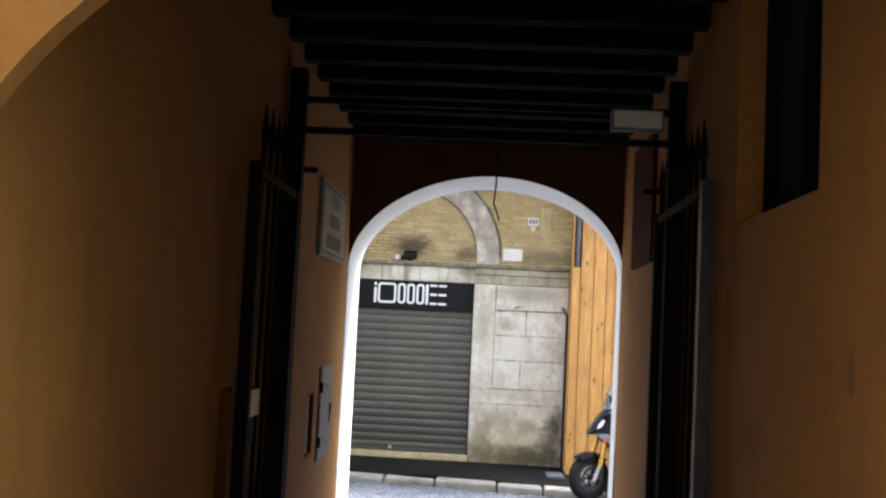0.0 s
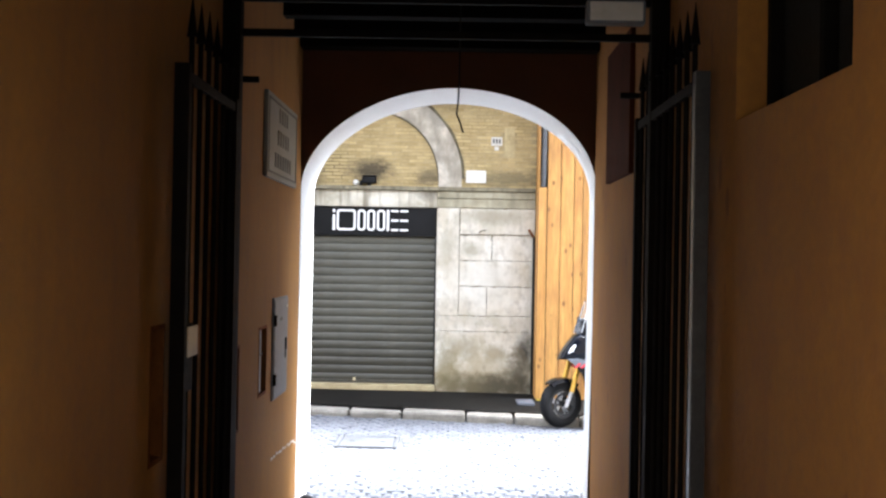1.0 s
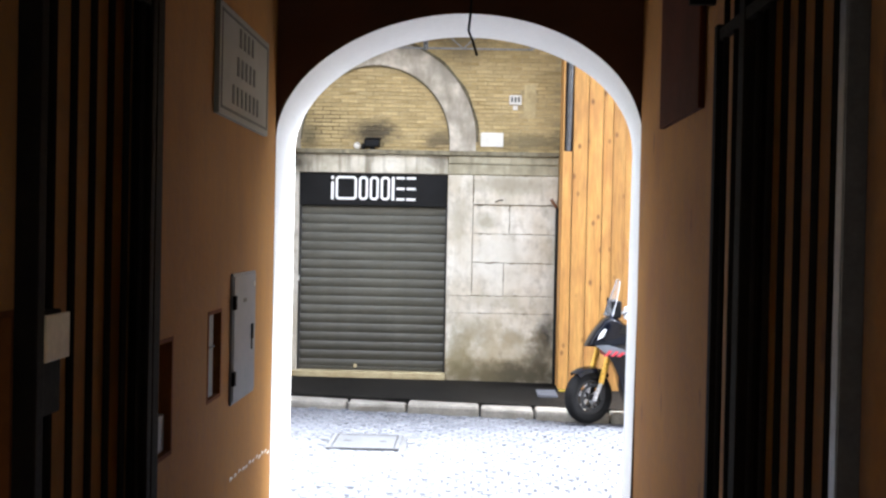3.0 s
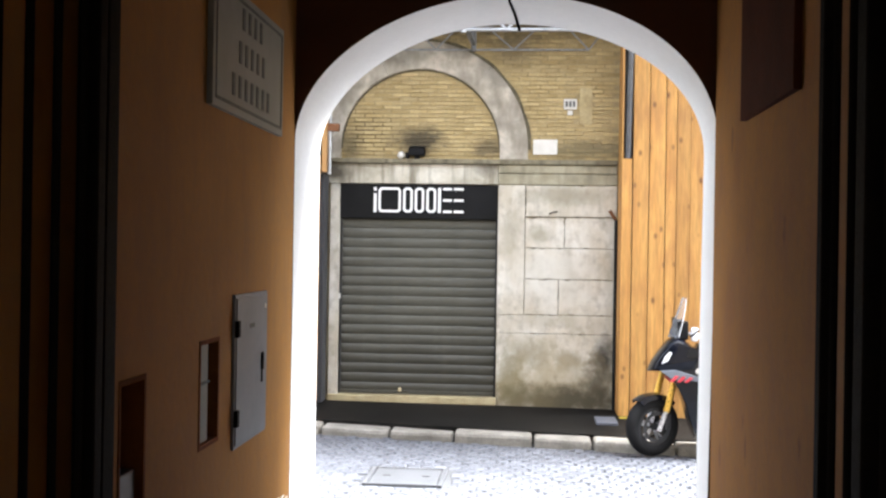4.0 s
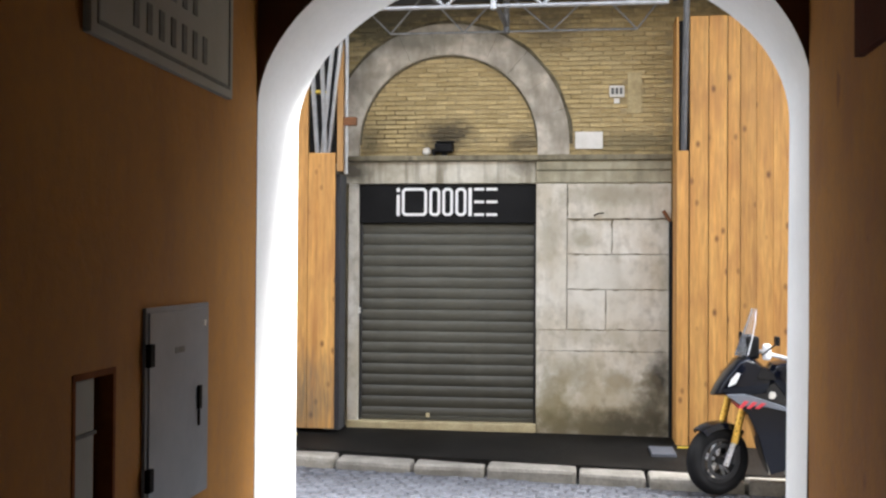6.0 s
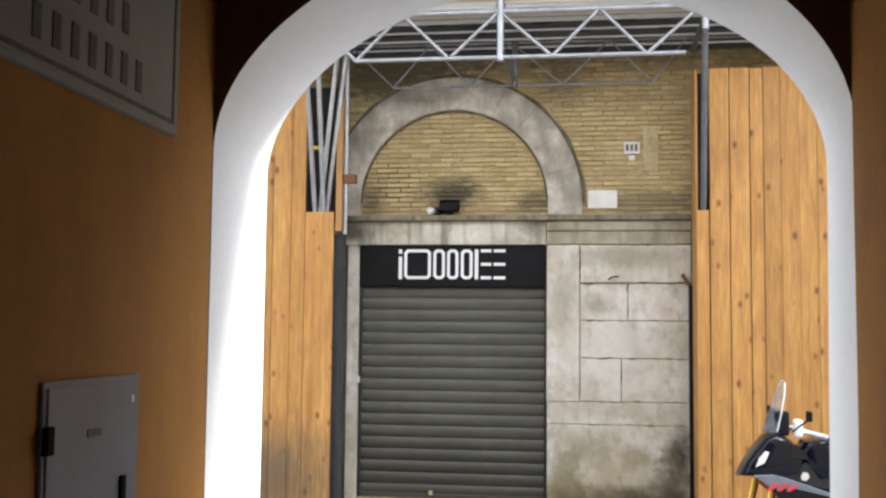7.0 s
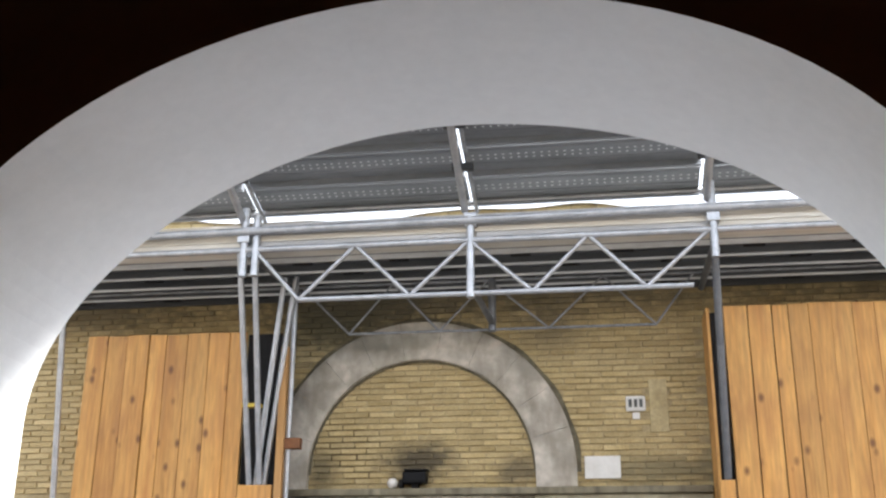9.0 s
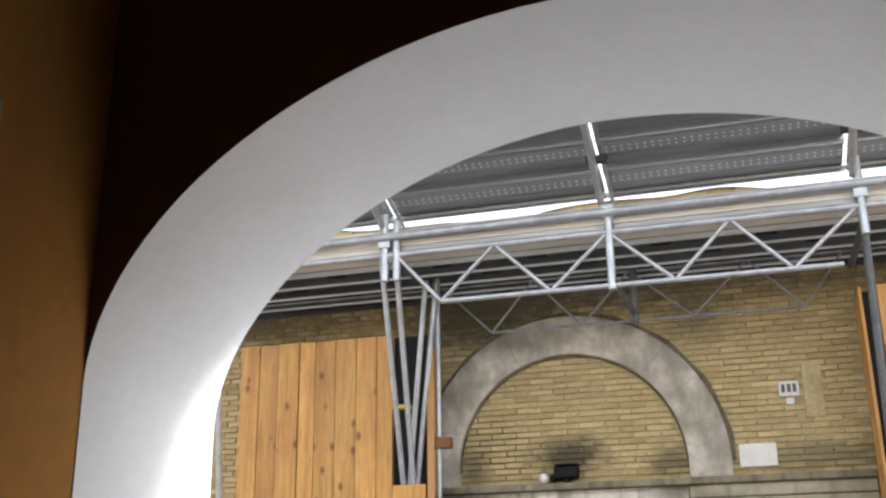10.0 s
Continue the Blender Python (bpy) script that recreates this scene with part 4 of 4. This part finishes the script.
for z in (2.79,):
    part("stay", slab(XL, XL + 0.11, -8.50, -8.47, z - 0.015, z + 0.015, 0.002), IRON, gframe)
part("stay", slab(XR - 0.11, XR, -8.06, -8.03, 2.79, 2.82, 0.002), IRON, gframe)
light = thing("emergency_light", (1.795, -8.90, 3.0), "off-white box lamp fixed to the gate transom, unlit", "lamp")
part("body", slab(1.654, 1.935, -8.93, -8.857, 3.012, 3.127, 0.01), GREYBOX, light)
part("diffuser", slab(1.668, 1.921, -8.945, -8.932, 3.025, 3.115, 0.006), WHITEPLATE, light)
wire = thing("hanging_wire", (1.05, -7.75, 3.44), "thin black wire dangling from the dark ceiling", "wire")
bm = bmesh.new()
pts = [(1.055, -7.75, 3.66), (1.052, -7.75, 2.90), (1.048, -7.75, 2.80), (1.04, -7.75, 2.725), (1.06, -7.75, 2.68), (1.08, -7.75, 2.615)]
for a, b in zip(pts[:-1], pts[1:]):
    tube(bm, a, b, 0.0055, seg=6)
part("strand", bm, BLACK, wire)

# ---- motorcycle ----
bike = thing("motorcycle", (2.95, -2.10, ground_z(2.9, -2.1)), "dark navy adventure motorcycle with gold fork parked at the kerb", "motorcycle")
BY = -1.98
HUBX, HUBZ = 2.32, 0.222
STEER = Matrix.Translation((2.40, BY, 0)) @ Matrix.Rotation(radians(27), 4, 'Z') @ Matrix.Translation((-2.40, -BY, 0))


def steered(bm):
    bmesh.ops.transform(bm, matrix=STEER, verts=bm.verts)
    return bm


def wheel(cx, cz, rad, nm, tw=0.06, turned=True):
    go = steered if turned else (lambda b: b)
    w = new(nm)
    w.parent = bike
    w.matrix_parent_inverse = bike.matrix_world.inverted()
    w.location = (cx, BY, cz)
    bpy.context.view_layer.update()
    bm = bmesh.new()
    seg, ring = 48, 14
    vs = [[bm.verts.new((cx + (rad - tw + tw * math.cos(b)) * math.cos(a), BY + tw * math.sin(b), cz + (rad - tw + tw * math.cos(b)) * math.sin(a)))
           for b in [2 * math.pi * j / ring for j in range(ring)]] for a in [2 * math.pi * i / seg for i in range(seg)]]
    for i in range(seg):
        for j in range(ring):
            bm.faces.new((vs[i][j], vs[(i + 1) % seg][j], vs[(i + 1) % seg][(j + 1) % ring], vs[i][(j + 1) % ring]))
    part("tyre", go(bm), RUBBER, w, "", True)
    bm = bmesh.new()
    ri = [[bm.verts.new((cx + r * math.cos(a), BY + y, cz + r * math.sin(a))) for y, r in ((-0.045, rad - 0.125), (-0.045, rad - 0.095), (0.045, rad - 0.095), (0.045, rad - 0.125))]
          for a in [2 * math.pi * i / 36 for i in range(36)]]
    for i in range(36):
        for j in range(4):
            bm.faces.new((ri[i][j], ri[(i + 1) % 36][j], ri[(i + 1) % 36][(j + 1) % 4], ri[i][(j + 1) % 4]))
    tube(bm, (cx, BY - 0.06, cz), (cx, BY + 0.06, cz), 0.032, seg=16)
    part("rim", go(bm), DARKGREY, w, "", True)
    for i in range(5):
        for s in (-0.16, 0.16):
            a = 2 * math.pi * i / 5 + 0.3
            bm = bmesh.new()
            tube(bm, (cx + 0.03 * math.cos(a), BY, cz + 0.03 * math.sin(a)), (cx + (rad - 0.11) * math.cos(a + s), BY, cz + (rad - 0.11) * math.sin(a + s)), 0.013, 0.010, seg=8)
            part("spoke", go(bm), SILVER, w, "", True)
    for y in (-0.07, 0.07):
        bm = bmesh.new()
        rr = [[bm.verts.new((cx + r * math.cos(a), BY + y + o, cz + r * math.sin(a))) for o, r in ((-0.003, 0.105), (-0.003, 0.135), (0.003, 0.135), (0.003, 0.105))]
              for a in [2 * math.pi * i / 32 for i in range(32)]]
        for i in range(32):
            for j in range(4):
                bm.faces.new((rr[i][j], rr[(i + 1) % 32][j], rr[(i + 1) % 32][(j + 1) % 4], rr[i][(j + 1) % 4]))
        part("brake_disc", go(bm), DARKGREY, w, "", True)
    return w


wheel(HUBX, HUBZ, 0.268, "front_wheel")
wheel(3.78, HUBZ - 0.05, 0.30, "rear_wheel", 0.075, False)


def side_shape(nm, outline, half, mat, label="", taper=0.85, yc=BY):
    """A body panel: a side outline given thickness across the machine, narrowing outward."""
    bm = bmesh.new()
    cxm = sum(p[0] for p in outline) / len(outline)
    czm = sum(p[1] for p in outline) / len(outline)
    rows = []
    for t in (-1, -0.93, -0.8, -0.6, -0.3, 0.3, 0.6, 0.8, 0.93, 1):
        y, k = half * t, taper + (1 - taper) * math.sqrt(max(0.0, 1 - t * t))
        rows.append([bm.verts.new((cxm + (x - cxm) * k, yc + y, czm + (z - czm) * k)) for x, z in outline])
    nn = len(outline)
    for a, b in zip(rows[:-1], rows[1:]):
        for i in range(nn):
            bm.faces.new((a[i], a[(i + 1) % nn], b[(i + 1) % nn], b[i]))
    bm.faces.new(rows[0])
    bm.faces.new(rows[-1][::-1])
    return part(nm, bm, mat, bike, label, True)


for y in (-0.105, 0.105):
    bm = bmesh.new()
    tube(bm, (HUBX + 0.075, BY + y, 0.36), (HUBX + 0.185, BY + y, 0.74), 0.029, seg=14)
    part("fork_tube", steered(bm), GOLD, bike, "gold fork tube", True)
    bm = bmesh.new()
    tube(bm, (HUBX, BY + y, HUBZ - 0.03), (HUBX + 0.08, BY + y, 0.38), 0.022, seg=12)
    part("fork_leg", steered(bm), SILVER, bike, "", True)
    bm = bmesh.new()
    box(bm, HUBX + 0.06, HUBX + 0.13, BY + y * 0.85 - 0.02, BY + y * 0.85 + 0.02, HUBZ - 0.02, HUBZ + 0.12, 0.01)
    part("brake_caliper", steered(bm), DARKGREY, bike)
bm = bmesh.new()
prev = None
for i in range(19):
    a = radians(48 + i * 4.4)
    row = []
    for y, rr in ((-0.085, 0.245), (-0.068, 0.288), (0, 0.300), (0.068, 0.288), (0.085, 0.245), (0.056, 0.272), (0, 0.281), (-0.056, 0.272)):
        row.append(bm.verts.new((HUBX + rr * math.cos(a), BY + y, HUBZ + rr * math.sin(a))))
    if prev:
        for k in range(8):
            bm.faces.new((prev[k], row[k], row[(k + 1) % 8], prev[(k + 1) % 8]))
    else:
        bm.faces.new(row)
    prev = row
bm.faces.new(prev[::-1])
part("front_fender", steered(bm), NAVY, bike, "", True)
side_shape("front_fairing", [(2.275, 0.715), (2.315, 0.80), (2.38, 0.90), (2.46, 1.00), (2.53, 1.03), (2.62, 0.99), (2.69, 0.93), (2.74, 0.84), (2.70, 0.73), (2.50, 0.705)], 0.17, NAVY, taper=0.72)
side_shape("air_intake", [(2.60, 0.86), (2.63, 0.95), (2.72, 0.90), (2.74, 0.85)], 0.175, VOID, taper=0.98, label="black intake opening")
side_shape("lower_fairing", [(2.44, 0.685), (2.62, 0.70), (2.86, 0.66), (3.05, 0.55), (2.95, 0.36), (2.82, 0.17), (2.70, 0.13), (2.655, 0.24), (2.60, 0.44), (2.52, 0.60)], 0.19, NAVY, taper=0.94)
side_shape("side_panel", [(2.37, 0.735), (2.50, 0.745), (2.66, 0.70), (2.92, 0.62), (2.92, 0.60), (2.66, 0.655), (2.48, 0.655)], 0.205, GREYBOX, taper=0.97, label="grey side panel")
for k in range(3):
    xo = 2.455 + 0.062 * k
    side_shape("red_decal", [(xo, 0.640), (xo + 0.028, 0.638), (xo + 0.080, 0.692 - 0.006 * k), (xo + 0.046, 0.696 - 0.006 * k)], 0.211, RED, taper=0.99, label="red slanted stripe decal")
side_shape("inner_cover", [(2.52, 0.69), (2.60, 0.78), (2.74, 0.84), (2.90, 0.80), (3.05, 0.74), (3.05, 0.56), (2.70, 0.58)], 0.15, DARKGREY, taper=0.95)
side_shape("fuel_tank", [(2.66, 0.88), (2.72, 0.97), (2.86, 1.00), (3.05, 0.97), (3.18, 0.87), (3.10, 0.74), (2.80, 0.70)], 0.17, NAVY, taper=0.78)
side_shape("tank_badge", [(2.685, 0.735), (2.70, 0.762), (2.73, 0.76), (2.74, 0.735), (2.72, 0.71), (2.69, 0.712)], 0.178, WHITEPLATE, taper=0.99, label="pale round badge without writing")
side_shape("seat", [(3.14, 0.86), (3.30, 0.82), (3.62, 0.89), (3.98, 0.96), (3.98, 0.90), (3.60, 0.80), (3.20, 0.76)], 0.14, RUBBER)
side_shape("tail", [(3.5, 0.80), (3.98, 0.91), (4.15, 0.94), (4.12, 0.86), (3.7, 0.72)], 0.10, NAVY)
side_shape("engine", [(2.78, 0.58), (3.25, 0.68), (3.42, 0.42), (3.35, 0.15), (2.85, 0.10), (2.72, 0.28)], 0.15, DARKGREY)
side_shape("headlight", [(2.385, 0.79), (2.41, 0.855), (2.455, 0.905), (2.48, 0.895), (2.445, 0.82)], 0.176, LENS, taper=0.97, label="clear headlight")
bm = bmesh.new()
tube(bm, (3.0, BY + 0.12, 0.2), (3.9, BY + 0.2, 0.42), 0.05, 0.07, seg=14)
part("exhaust", bm, SILVER, bike, "", True)
bm = bmesh.new()
tube(bm, (3.30, BY - 0.08, 0.2), (3.78, BY - 0.1, HUBZ - 0.05), 0.035, seg=10)
tube(bm, (3.30, BY + 0.08, 0.2), (3.78, BY + 0.1, HUBZ - 0.05), 0.035, seg=10)
part("swing_arm", bm, DARKGREY, bike, "", True)
# windscreen: a thin curved shell
bm = bmesh.new()
rows = []
for t in (0, 0.35, 0.7, 1.0):
    half = 0.125 - 0.085 * t ** 1.3
    rows.append([[bm.verts.new((2.455 + 0.125 * t + (0.085 - 0.05 * t) * (k / 4) ** 2 + o, BY + half * k / 4, 1.02 + 0.36 * t)) for k in range(-4, 5)] for o in (0.0, 0.006)])
for r0, r1 in zip(rows[:-1], rows[1:]):
    for o in (0, 1):
        for k in range(8):
            bm.faces.new((r0[o][k], r0[o][k + 1], r1[o][k + 1], r1[o][k]))
part("windscreen", bm, GLASS, bike, "clear tinted screen", True)
bm = bmesh.new()
rim_line = [(2.54, -0.122, 1.03), (2.572, -0.108, 1.15), (2.600, -0.078, 1.28), (2.612, -0.040, 1.365)]
for r0, r1 in zip(rim_line[:-1], rim_line[1:]):
    tube(bm, (r0[0], BY + r0[1], r0[2]), (r1[0], BY + r1[1], r1[2]), 0.0032, seg=6)
part("screen_edge", bm, LENS, bike, "bright screen edge")
bm = bmesh.new()
box(bm, 2.53, 2.63, BY - 0.10, BY + 0.10, 1.00, 1.17, 0.02)
part("instrument_cluster", bm, BLACK, bike)
bm = bmesh.new()
tube(bm, (2.62, BY - 0.05, 1.06), (2.94, BY - 0.30, 0.985), 0.016, seg=10)
tube(bm, (2.62, BY + 0.05, 1.06), (2.66, BY + 0.36, 1.02), 0.016, seg=10)
part("handlebar", bm, SILVER, bike, "", True)
for a, b in (((2.86, BY - 0.24, 1.003), (2.97, BY - 0.325, 0.98)), ((2.65, BY + 0.27, 1.03), (2.662, BY + 0.38, 1.018))):
    bm = bmesh.new()
    tube(bm, a, b, 0.022, seg=10)
    part("grip", bm, RUBBER, bike, "", True)
for x, y in ((2.52, 0.17), (2.70, -0.33)):
    bm = bmesh.new()
    tube(bm, (2.63, BY + y * 0.6, 1.04), (x + 0.02, BY + y, 1.14), 0.007, seg=6)
    box(bm, x, x + 0.03, BY + y - 0.05, BY + y + 0.05, 1.12, 1.19, 0.012)
    part("mirror", bm, BLACK, bike)
bm = bmesh.new()
box(bm, 2.64, 2.70, BY - 0.20, BY - 0.13, 1.0, 1.12, 0.018)
part("reservoir", bm, LENS, bike, "pale fluid reservoir")
bm = bmesh.new()
tube(bm, (3.05, BY - 0.12, 0.2), (3.0, BY - 0.30, ground_z(3.0, BY - 0.3)), 0.012, seg=8)
part("side_stand", bm, DARKGREY, bike)
bike.location += Vector((-0.06, 0.0, 0.036))

# ---- manhole and patch ----
manhole = thing("manhole_cover", (0.2, -3.35, 0.0), "square worn metal service cover set in the cobbles", "manhole cover")
MZ = ground_z(0.2, -3.35)
part("lid", slab(-0.055, 0.465, -3.62, -3.08, MZ - 0.04, MZ + 0.006, 0.005), COVER, manhole)
for a, b, c, d in ((-0.10, -0.065, -3.665, -3.035), (0.475, 0.51, -3.665, -3.035), (-0.064, 0.474, -3.665, -3.63), (-0.064, 0.474, -3.07, -3.035)):
    part("rim", slab(a, b, c, d, MZ - 0.04, MZ + 0.010, 0.004), COVER, manhole)
for x in (0.05, 0.36):
    part("lifting_slot", slab(x - 0.03, x + 0.03, -3.36, -3.34, MZ + 0.0062, MZ + 0.0075), IRON, manhole)
one("paving_patch", slab(1.84, 2.055, -1.02, -0.62, 0.02, 0.117, 0.010), COBBLE_FAR, "grey concrete slab at the end of the asphalt", "paving slab")

bm = bmesh.new()
ball(bm, (-0.03, -6.10, FLOOR + 0.028), 0.04, (1.3, 1.0, 0.75), 12)
for v in bm.verts:
    v.co += Vector((0.008, 0.008, 0.006)) * noise.noise(v.co * 30)
one("loose_stone", bm, BLACK, "small dark broken stone lying at the foot of the jamb", "stone")

# ---- kerb stones ----
kerb = tagged(new("kerb"), "row of worn pale kerb stones with dark joints", "kerb", kind="structure")
x = -4.0
while x < 6.0:
    w = random.choice((0.62, 0.75, 0.55, 0.68))
    bm = bmesh.new()
    vv = box(bm, x + 0.01, x + w - 0.012, -0.13, 0.14, -0.2, 0.080 + random.uniform(-0.020, 0.010), 0.032)
    for v in bm.verts:
        v.co.y += kerb_y(v.co.x) + 0.022 * noise.noise(v.co * 4)
        v.co.z += ground_z(v.co.x, kerb_y(v.co.x)) + 0.026 * noise.noise(v.co * 6)
    part("kerb_stone", bm, KERB, kerb)
    x += w

# ---- bricks of the opposite front ----
BL, BH, JT, JX = 0.192, 0.0365, 0.0095, 0.009
brick_meshes = []
for k in range(4):
    bm = bmesh.new()
    box(bm, -BL / 2, BL / 2, 0, 0.03, -BH / 2, BH / 2)
    for v in bm.verts:
        if v.co.y < 0.01:
            v.co.x *= 0.988 - 0.003 * k
            v.co.z *= 0.92
        v.co += Vector((random.uniform(-0.004, 0.004), 0, random.uniform(-0.0015, 0.0015)))
    brick_meshes.append(finish("brick", bm, BRICK))
near, far = [], []
row = 0
z = 2.82
while z < 6.3:
    off = (BL + JX) / 2 * (row % 2) + random.uniform(-0.02, 0.02)
    x = -4.2 + off
    while x < 5.2:
        covered = (z < 3.9 and -2.6 < x < -1.25) or (z < 4.0 and x > 2.12)
        ring = abs(math.hypot(x - RC[0], z - RC[1]) - 1.03) < 0.06
        patch = 1.70 < x < 1.785 and 3.215 < z < 3.585
        if not (covered or ring or patch) and not (z > 5.2):
            (near if (-1.25 < x < 2.1 and z < 3.75) else far).append((x, z))
        x += BL + JX
    z += BH + JT
    row += 1
for x, z in near[:300]:
    ob = new("brick", random.choice(brick_meshes))
    ob.location = (x, 0.001 + random.uniform(-0.003, 0.003), z + random.uniform(-0.002, 0.002))
    ob.parent = facade
verts, faces = [], []
for x, z in near[300:] + far:
    y = 0.001 + random.uniform(-0.003, 0.003)
    k = len(verts)
    a, b = BL / 2, BH / 2
    for yy, s in ((y, 0.965), (0.02, 1.0)):
        verts += [(x - a * s, yy, z - b * s), (x + a * s, yy, z - b * s), (x + a * s, yy, z + b * s), (x - a * s, yy, z + b * s)]
    faces += [(k, k + 1, k + 2, k + 3)] + [(k + i, k + 4 + i, k + 4 + (i + 1) % 4, k + (i + 1) % 4) for i in range(4)]
me = bpy.data.meshes.new("brickwork")
me.from_pydata(verts, [], faces)
me.materials.append(BRICK_FAR)
ob = tagged(new("brickwork", me), "upper courses of pale yellow brick", kind="stuff")
ob.parent = facade

# ---- cobbles ----
P = 0.112


def cobble_shape(cx, cy, cz, s, rot):
    c, sn = math.cos(rot), math.sin(rot)
    out = []
    for zz, k in ((-0.05, 1.0), (-0.012, 0.98), (0.0, 0.72)):
        for dx, dy in ((-1, -1), (1, -1), (1, 1), (-1, 1)):
            x, y = dx * s * k / 2, dy * s * k / 2
            out.append((cx + x * c - y * sn, cy + x * sn + y * c, cz + zz))
    fc = [(8, 9, 10, 11)] + [(r * 4 + i, r * 4 + (i + 1) % 4, (r + 1) * 4 + (i + 1) % 4, (r + 1) * 4 + i) for r in (0, 1) for i in range(4)]
    return out, fc


cob_meshes = []
for k in range(3):
    v, f = cobble_shape(0, 0, 0, P - 0.012 - 0.003 * k, 0)
    me = bpy.data.meshes.new("cobble")
    me.from_pydata([(a + random.uniform(-0.004, 0.004), b + random.uniform(-0.004, 0.004), c) for a, b, c in v], [], f)
    me.materials.append(COBBLE)
    cob_meshes.append(me)
verts, faces, count = [], [], 0
y = -8.6
row = 0
while y < -1.5:
    x0, x1 = (XL + 0.05, XR - 0.03) if y < YB else (-3.2, 4.6)
    x = x0 + (row % 2) * P / 2
    while x < x1:
        if y < kerb_y(x) - 0.19 and not (-0.16 < x < 0.57 and -3.72 < y < -2.98):
            jx, jy = x + random.uniform(-0.008, 0.008), y + random.uniform(-0.008, 0.008)
            gz = ground_z(jx, jy) + random.uniform(-0.006, 0.006)
            rot = random.uniform(-0.12, 0.12)
            if XL < x < XR and -5.9 < y < -4.3 and count < 300:
                ob = new("cobble", random.choice(cob_meshes))
                ob.location, ob.rotation_euler = (jx, jy, gz), (0, 0, rot)
                ob.parent = ground
                count += 1
            else:
                v, f = cobble_shape(jx, jy, gz, P - 0.014, rot)
                k = len(verts)
                verts += v
                faces += [tuple(i + k for i in q) for q in f]
        x += P
    y += P
    row += 1
me = bpy.data.meshes.new("cobbles")
me.from_pydata(verts, [], faces)
me.materials.append(COBBLE_FAR)
ob = tagged(new("cobbles", me), "worn grey basalt cobbles", kind="stuff")
ob.parent = ground
